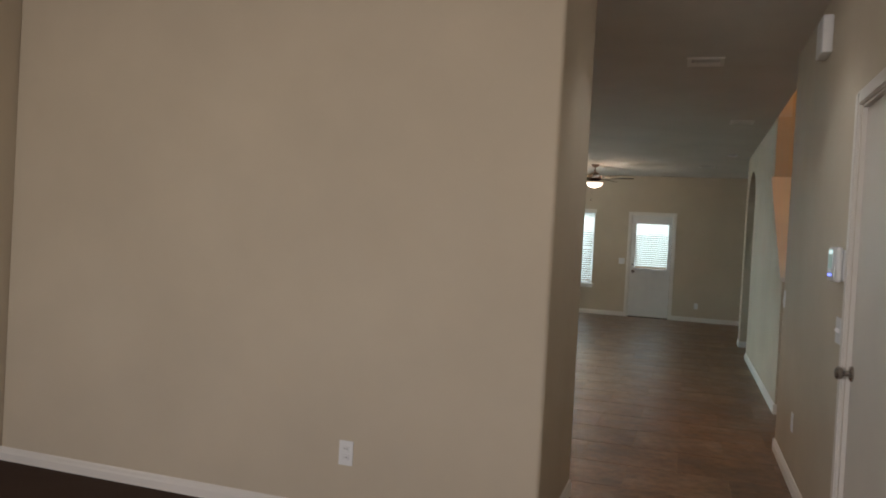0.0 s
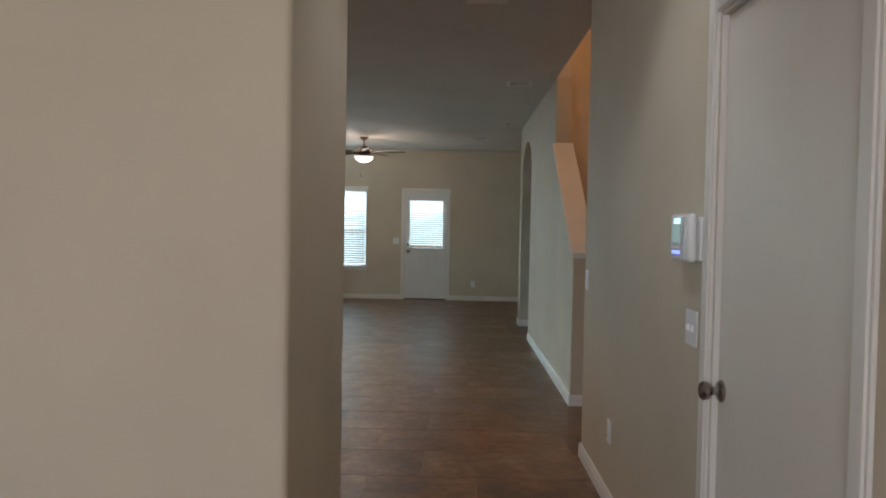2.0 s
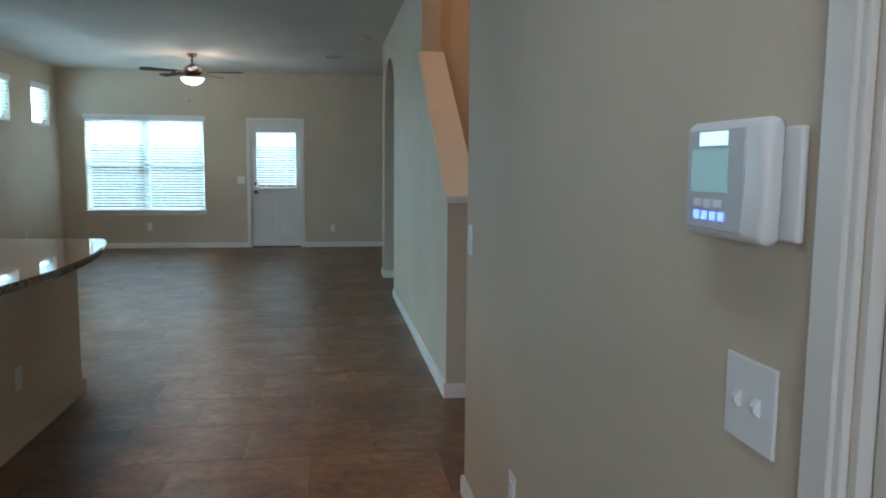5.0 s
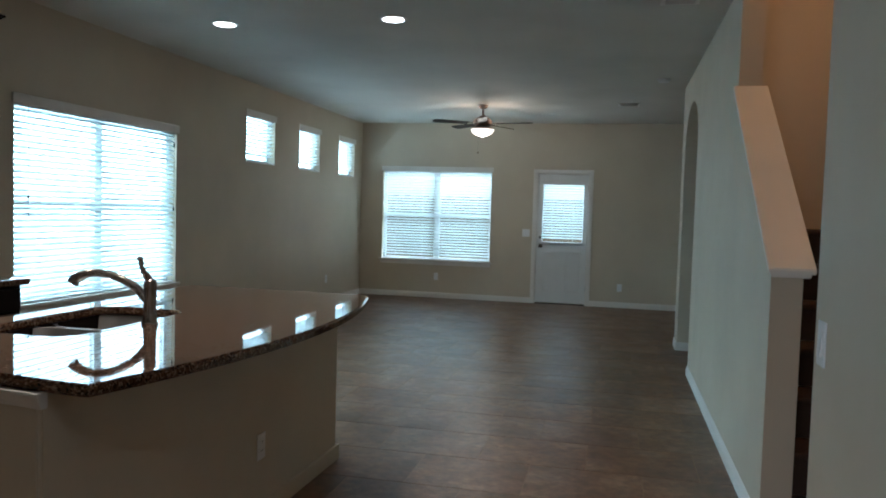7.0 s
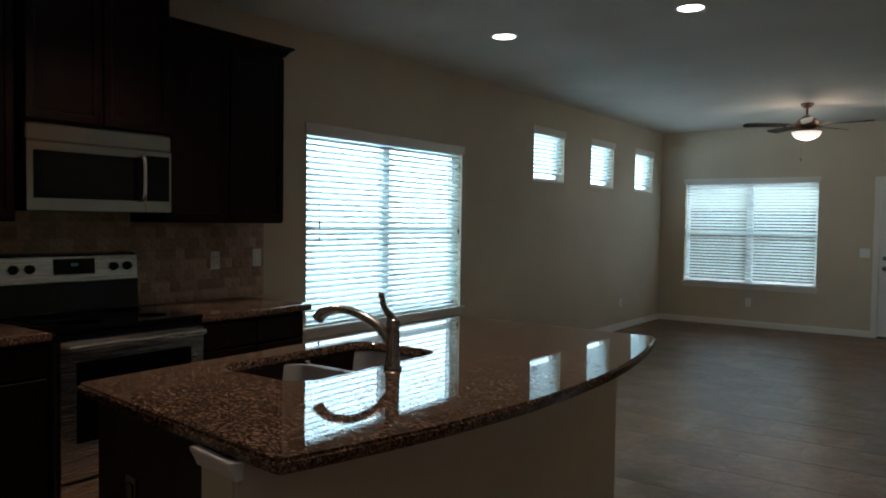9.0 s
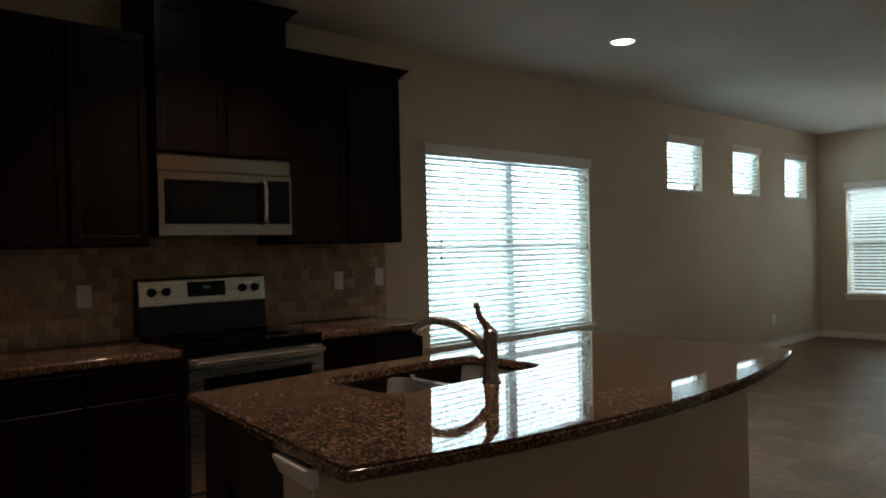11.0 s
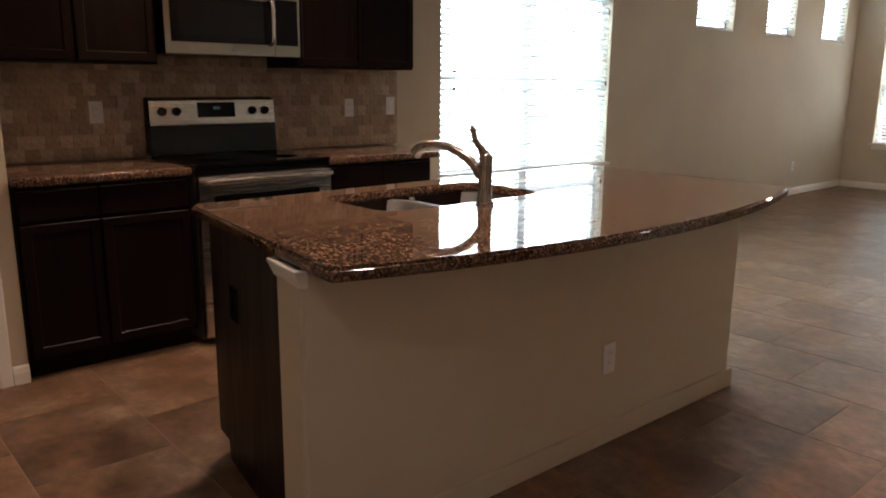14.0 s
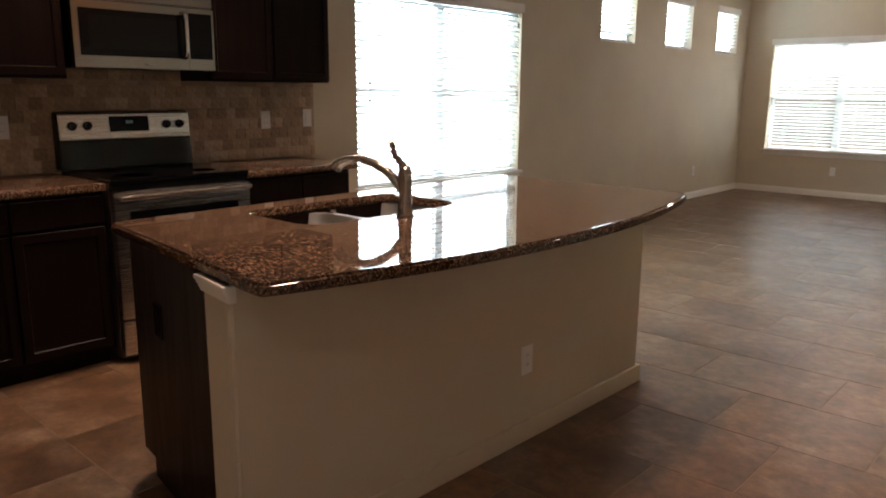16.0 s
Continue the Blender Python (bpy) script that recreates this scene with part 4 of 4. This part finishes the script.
def switch(place, normal, gangs=1, label="white rocker light switch"):
    root, put = plate_base("light_switch", place, normal, 0.072 + 0.046 * (gangs - 1), 0.118, label, "light switch", "light switches")
    for g in range(gangs):
        cx = (g - (gangs - 1) / 2) * 0.046
        b = bmesh.new()
        if gangs > 1:
            prism(b, [(-0.012, 0.006), (0.012, 0.006), (0.011, 0.009), (0.003, 0.016), (-0.005, 0.015), (-0.011, 0.009)], cx - 0.005, cx + 0.005, 0)
            put("toggle", b, M_WHITE)
            continue
        prism(b, [(-0.033, 0.006), (0.033, 0.006), (0.033, 0.0075), (0.0, 0.0105), (-0.033, 0.0115)], cx - 0.0165, cx + 0.0165, 0)
        put("rocker", b, M_WHITE)
    return root


outlet((-0.70, 3.54, 0.345), (0, -1, 0))
outlet((CX, 5.33, 0.375), (-1, 0, 0))
switch((CX, 4.075, 1.062), (-1, 0, 0), 2, "white double toggle switch beside the closet door")
switch((CX, 6.06, 1.08), (-1, 0, 0), 1)
outlet((-1.905, NY, 0.343), (0, -1, 0))
outlet((0.972, NY, 0.305), (0, -1, 0))
switch((-0.478, NY, 1.093), (0, -1, 0), 2, "white double light switch beside the back door")
outlet((WX, 14.2, 0.36), (1, 0, 0))
outlet((WX + 0.012, 6.0, 1.16), (1, 0, 0), "white outlet on the stone backsplash")
outlet((WX + 0.012, 7.575, 1.165), (1, 0, 0), "white outlet on the stone backsplash")
switch((WX + 0.012, 7.912, 1.172), (1, 0, 0), 1, "white switch on the stone backsplash")
outlet((-0.595, 6.95, 0.338), (1, 0, 0), "white outlet on the island knee wall")
r, put = plate_base("wall_outlet", (-1.20, 5.7722, 0.63), (-0.155, -0.988, 0), 0.07, 0.115, "black outlet on the island end panel", "outlet", "wall outlets")
for ch in r.children:
    ch.data.materials[0] = M_BLACK
put("socket", box(bmesh.new(), -0.017, 0.017, -0.034, 0.034, 0.006, 0.009, bevel=0.003, seg=2), M_BLACK)

# thermostat
th = thing("thermostat", (CX, 4.10, 1.36), "white plastic thermostat with green screen and blue lights", "thermostat")
part("back_plate", box(bmesh.new(), CX - 0.012, CX - 0.0005, 3.985, 4.125, 1.284, 1.424, bevel=0.004, seg=2), M_WHITE, th)
part("case", box(bmesh.new(), CX - 0.042, CX - 0.012, 4.010, 4.212, 1.278, 1.436, bevel=0.013, seg=4), M_WHITE, th, "", True)
part("bezel", box(bmesh.new(), CX - 0.0445, CX - 0.0415, 4.052, 4.200, 1.290, 1.424, bevel=0.0012, seg=2), material("silver_plastic", (0.5, 0.5, 0.52), 0.3)[0], th, "silver grey bezel")
part("screen", boxed(CX - 0.0455, CX - 0.0442, 4.088, 4.186, 1.340, 1.398), M_LCD, th, "grey green screen")
part("light_window", boxed(CX - 0.0455, CX - 0.0442, 4.092, 4.165, 1.403, 1.421), M_LCDTOP, th)
for i in range(4):
    part("indicator_light", box(bmesh.new(), CX - 0.0455, CX - 0.0442, 4.094 + i * 0.022, 4.108 + i * 0.022, 1.303, 1.314), M_LED, th, "glowing blue indicator light")
for i in range(3):
    part("button", box(bmesh.new(), CX - 0.0462, CX - 0.0442, 4.100 + i * 0.027, 4.120 + i * 0.027, 1.320, 1.331, bevel=0.0008, seg=1), M_WHITE, th)

# door chime high on the corridor wall
ch = thing("door_chime", (CX, 4.83, 2.57), "white plastic door chime box high on the wall", "door chime")
part("cover", box(bmesh.new(), CX - 0.055, CX - 0.0005, 4.73, 4.93, 2.47, 2.67, bevel=0.008, seg=3), M_WHITE, ch, "", True)
b = bmesh.new()
for i in range(5):
    box(b, CX - 0.0565, CX - 0.0545, 4.76, 4.90, 2.50 + i * 0.03, 2.507 + i * 0.03)
part("louvre", b, M_TRIM, ch)


def ceiling_vent(x, y, w, d, label="white metal ceiling air vent with slats"):
    v = thing("ceiling_vent", (x, y, CEIL), label, "air vent", "ceiling vents")
    b = wall_with_holes(x - w / 2, x + w / 2, CEIL - 0.010, CEIL - 0.0005, y - d / 2, y + d / 2, [(x - w / 2 + 0.028, x + w / 2 - 0.028, y - d / 2 + 0.028, y + d / 2 - 0.028)], 0)
    for vert in b.verts:
        vert.co.y, vert.co.z = vert.co.z, vert.co.y
    part("frame", b, M_TRIM, v)
    # Black sheet on the uncut ceiling; its colour stands in for duct shade.
    part("backing", boxed(x - w / 2 + 0.028, x + w / 2 - 0.028, y - d / 2 + 0.028, y + d / 2 - 0.028, CEIL - 0.002, CEIL - 0.0005), M_DUCT_SHADE, v, "black sheet in place of duct shade")
    n = max(3, int((d - 0.056) / 0.024))
    for i in range(n):
        yy = y - d / 2 + 0.028 + (i + 0.5) * (d - 0.056) / n
        b = boxed(x - w / 2 + 0.028, x + w / 2 - 0.028, -0.009, 0.009, -0.0008, 0.0008)
        bmesh.ops.transform(b, matrix=Matrix.Translation((0, yy, CEIL - 0.009)) @ Matrix.Rotation(radians(40 if i < n / 2 else -40), 4, "X"), verts=b.verts)
        part("slat", b, M_TRIM, v)
    return v


ceiling_vent(0.81, 6.24, 0.26, 0.26)
ceiling_vent(1.235, 9.0, 0.24, 0.24)
ceiling_vent(0.985, 13.65, 0.26, 0.24)


def smoke_detector(x, y, label):
    s = thing("smoke_detector", (x, y, CEIL), label, "smoke detector", "smoke detectors")
    b = bmesh.new()
    lathe(b, [(0.068, 0), (0.068, -0.008), (0.060, -0.022), (0.045, -0.032), (0.012, -0.034)], Matrix.Translation((x, y, CEIL - 0.0005)), 32)
    part("cover", b, M_WHITE, s, "", True)
    b = bmesh.new()
    rod(b, (x + 0.02, y, CEIL - 0.036), (x + 0.02, y, CEIL - 0.031), 0.006, seg=12)
    part("test_button", b, M_TRIM, s)


smoke_detector(1.30, 11.9, "white round smoke detector on the ceiling")


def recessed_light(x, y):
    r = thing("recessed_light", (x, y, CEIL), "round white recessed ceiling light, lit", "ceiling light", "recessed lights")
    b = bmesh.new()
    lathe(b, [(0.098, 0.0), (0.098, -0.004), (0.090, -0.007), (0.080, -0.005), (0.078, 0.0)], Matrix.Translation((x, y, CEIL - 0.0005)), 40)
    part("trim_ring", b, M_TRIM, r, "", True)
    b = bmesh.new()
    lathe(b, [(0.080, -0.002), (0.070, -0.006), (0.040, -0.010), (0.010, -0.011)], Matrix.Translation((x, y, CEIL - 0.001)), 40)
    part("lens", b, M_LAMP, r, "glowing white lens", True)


recessed_light(-0.76, 9.3)
recessed_light(-2.12, 9.3)
recessed_light(-0.76, 6.5)
recessed_light(-2.12, 6.5)
# Unseen corridor fixture, added to brighten the knee wall and nearby floor.
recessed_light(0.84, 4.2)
# One spot per fixture; y 4.2 is the added corridor light.
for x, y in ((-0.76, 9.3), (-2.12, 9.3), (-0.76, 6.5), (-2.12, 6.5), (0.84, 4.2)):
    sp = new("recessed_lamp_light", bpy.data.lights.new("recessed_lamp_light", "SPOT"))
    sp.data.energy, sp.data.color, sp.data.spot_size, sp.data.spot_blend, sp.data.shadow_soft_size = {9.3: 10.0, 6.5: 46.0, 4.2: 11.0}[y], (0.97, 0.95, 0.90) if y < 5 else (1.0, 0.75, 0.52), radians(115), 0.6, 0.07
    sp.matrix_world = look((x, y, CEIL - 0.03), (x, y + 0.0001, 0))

# ceiling fan with a light bowl
fan = thing("ceiling_fan", (-0.86, 13.68, CEIL), "bronze five-blade ceiling fan with lit glass bowl", "ceiling fan")
C = Matrix.Translation((-0.86, 13.68, 0))
for nm, prof in (("canopy", [(0.070, CEIL - 0.0005), (0.068, CEIL - 0.0180), (0.045, CEIL - 0.0450), (0.016, CEIL - 0.0558)]),
                 ("downrod", [(0.013, CEIL - 0.0540), (0.013, CEIL - 0.1350)]),
                 ("motor_housing", [(0.022, CEIL - 0.1305), (0.050, CEIL - 0.1485), (0.100, CEIL - 0.1800), (0.128, CEIL - 0.2115), (0.125, CEIL - 0.2475), (0.095, CEIL - 0.2700), (0.070, CEIL - 0.2790)]),
                 ("light_collar", [(0.070, CEIL - 0.2781), (0.120, CEIL - 0.2925), (0.152, CEIL - 0.3042), (0.156, CEIL - 0.3150), (0.136, CEIL - 0.3168)])):
    b = bmesh.new()
    lathe(b, prof, C, 36)
    part(nm, b, M_BRONZE, fan, "", True)
b = bmesh.new()
lathe(b, [(0.150, CEIL - 0.3159)] + [(0.150 * math.cos(a), CEIL - 0.3168 - 0.088 * math.sin(a)) for a in [radians(8 * i) for i in range(1, 11)]] + [(0.012, CEIL - 0.4077)], C, 40)
part("light_bowl", b, M_BOWL, fan, "glowing frosted glass bowl", True)
b = bmesh.new()
lathe(b, [(0.013, CEIL - 0.4068), (0.011, CEIL - 0.4158), (0.005, CEIL - 0.4266)], C, 16)
part("finial", b, M_BRONZE, fan, "", True)
for i in range(5):
    a = radians(72 * i - 8)
    R = C @ Matrix.Rotation(a, 4, "Z") @ Matrix.Translation((0, 0, CEIL - 0.2412)) @ Matrix.Rotation(radians(11), 4, "X")
    b = bmesh.new()
    prism(b, [(0.10, -0.018), (0.20, -0.035), (0.245, -0.030), (0.245, 0.030), (0.20, 0.035), (0.10, 0.018)], 0.003, 0.007, 2)
    bmesh.ops.transform(b, matrix=R, verts=b.verts)
    arm = part("blade_arm", b, M_BRONZE, fan)
    b = bmesh.new()
    prism(b, [(0.205, -0.050), (0.62, -0.066), (0.665, -0.050), (0.675, 0.0), (0.665, 0.050), (0.62, 0.066), (0.205, 0.050)], -0.004, 0.003, 2)
    bmesh.ops.transform(b, matrix=R, verts=b.verts)
    part("blade", b, M_FANWOOD, fan, "dark wooden blade")
b = bmesh.new()
rod(b, (-0.90, 13.62, CEIL - 0.3060), (-0.90, 13.62, CEIL - 0.61), 0.0008, seg=6)
lathe(b, [(0.003, 0), (0.008, -0.012), (0.005, -0.03)], Matrix.Translation((-0.90, 13.62, CEIL - 0.61)), 10)
part("pull_chain", b, M_BRONZE, fan)
point("fan_lamp_light", (-0.86, 13.68, CEIL - 0.4500), 14.0, (1.0, 0.80, 0.60), 0.12)
# Bare point lamps added beside the motor housing to warm the ceiling.
for dx, dy in ((0.14, 0), (-0.14, 0)):
    point("fan_ceiling_glow_light", (-0.86 + dx * 1.6, 13.68 + dy, CEIL - 0.1710), 1.2, (1.0, 0.72, 0.48), 0.05)

# stairwell lamp above the view
sl = thing("stairwell_lamp", (2.3, 8.0, 5.4), "warm glass ceiling lamp high in the stairwell", "ceiling light")
b = bmesh.new()
lathe(b, [(0.15, 5.399), (0.15, 5.37), (0.12, 5.31), (0.05, 5.27), (0.01, 5.265)], Matrix.Translation((2.3, 8.0, 0)), 28)
part("shade", b, glow("stairwell_glass", (1.0, 0.6, 0.3), 3.0), sl, "", True)

# ---- backsplash ----
bs = structure("backsplash", boxed(WX + 0.0005, WX + 0.004, 5.455, 7.975, 0.917, 1.404), M_STONEGROUT, "tumbled beige stone tile backsplash", "backsplash")
rng = random.Random(4)
bm = bmesh.new()
S = 0.0655
box(bm, 0, 0.008, -S / 2 + 0.0006, S / 2 - 0.0006, -S / 2 + 0.0006, S / 2 - 0.0006, bevel=0.0012, seg=1)
first = part("stone_tile", bm, M_STONE, bs)
stone_mesh = first.data
first_used = False
for row in range(8):
    z = 0.918 + S * (row + 0.5)
    if z - S / 2 > 1.39:
        continue
    zs = 1.0
    if z + S / 2 > 1.404:
        z, zs = (z - S / 2 + 1.404) / 2, (1.404 - z + S / 2) / S
    off = (row % 2) * S / 2
    y = 5.455 - off
    while y < 7.975 - 0.01:
        a, c = max(y, 5.456), min(y + S, 7.975)
        if c - a > 0.02:
            ob = first if not first_used else new("stone_tile", stone_mesh)
            first_used = True
            ob.matrix_basis = Matrix.Translation((WX + 0.0035 + rng.uniform(0, 0.0012), (a + c) / 2, z)) @ Matrix.Diagonal((1, (c - a) / S, zs, 1))
            ob.parent = bs
        y += S

part("upper_bed", boxed(WX + 0.0005, WX + 0.004, 6.236, 6.988, 1.404, 1.454), M_STONEGROUT, bs)
bm = bmesh.new()
box(bm, 0, 0.008, -S / 2 + 0.0008, S / 2 - 0.0008, -0.0235, 0.0235, bevel=0.0016, seg=1)
cut_tile = part("cut_stone_tile", bm, M_STONE, bs)
cut_tile.location = (WX + 0.0035, 6.2720, 1.4295)
for k in range(1, 11):
    ob = new("cut_stone_tile", cut_tile.data)
    ob.parent = bs
    ob.location = (WX + 0.0035, 6.2720 + S * k, 1.4295)

# ---- floor tiles ----
TW, TL = 0.60, 0.475
J = 0.0048


def tile_faces(cx, cy, w, d):
    x0, x1, y0, y1 = cx - w / 2 + J / 2, cx + w / 2 - J / 2, cy - d / 2 + J / 2, cy + d / 2 - J / 2
    c = 0.0006
    v = [(x0, y0, -0.0015), (x1, y0, -0.0015), (x1, y1, -0.0015), (x0, y1, -0.0015), (x0 + c, y0 + c, 0), (x1 - c, y0 + c, 0), (x1 - c, y1 - c, 0), (x0 + c, y1 - c, 0)]
    return v, [(4, 5, 6, 7), (0, 1, 5, 4), (1, 2, 6, 5), (2, 3, 7, 6), (3, 0, 4, 7)]


tv, tf = tile_faces(0, 0, TW, TL)
tile_mesh = bpy.data.meshes.new("tile")
tile_mesh.from_pydata(tv, [], tf)
tile_mesh.materials.append(M_TILE)
rest_v, rest_f = [], []
rows = int((15.9 + 1.6) / TL) + 1
for r in range(rows):
    cy = 5.70 + TL * (r - 15) + TL / 2
    if cy > 15.85 or cy < -1.6:
        continue
    for c in range(-12, 12):
        cx = -0.12 + TW * (c + 0.5) + (0 if r % 2 else TW / 2)
        if cx < -3.3 or cx > 3.1:
            continue
        if cy < 3.5 and cx < 0.2:
            continue
        if cx > 1.75 and cy < 6.2:
            continue
        if -3.2 < cx < 1.65 and 4.3 < cy < 12.2:
            ob = new("tile", tile_mesh)
            ob.location = (cx, cy, 0.0)
            ob.parent = floor
        else:
            v, f = tile_faces(cx, cy, TW, TL)
            k = len(rest_v)
            rest_v += v
            rest_f += [tuple(i + k for i in q) for q in f]
me = bpy.data.meshes.new("far_tiles")
me.from_pydata(rest_v, [], rest_f)
me.materials.append(M_TILE)
far_tiles = new("far_tiles", me)
far_tiles.parent = floor
tagged(far_tiles, kind="stuff")
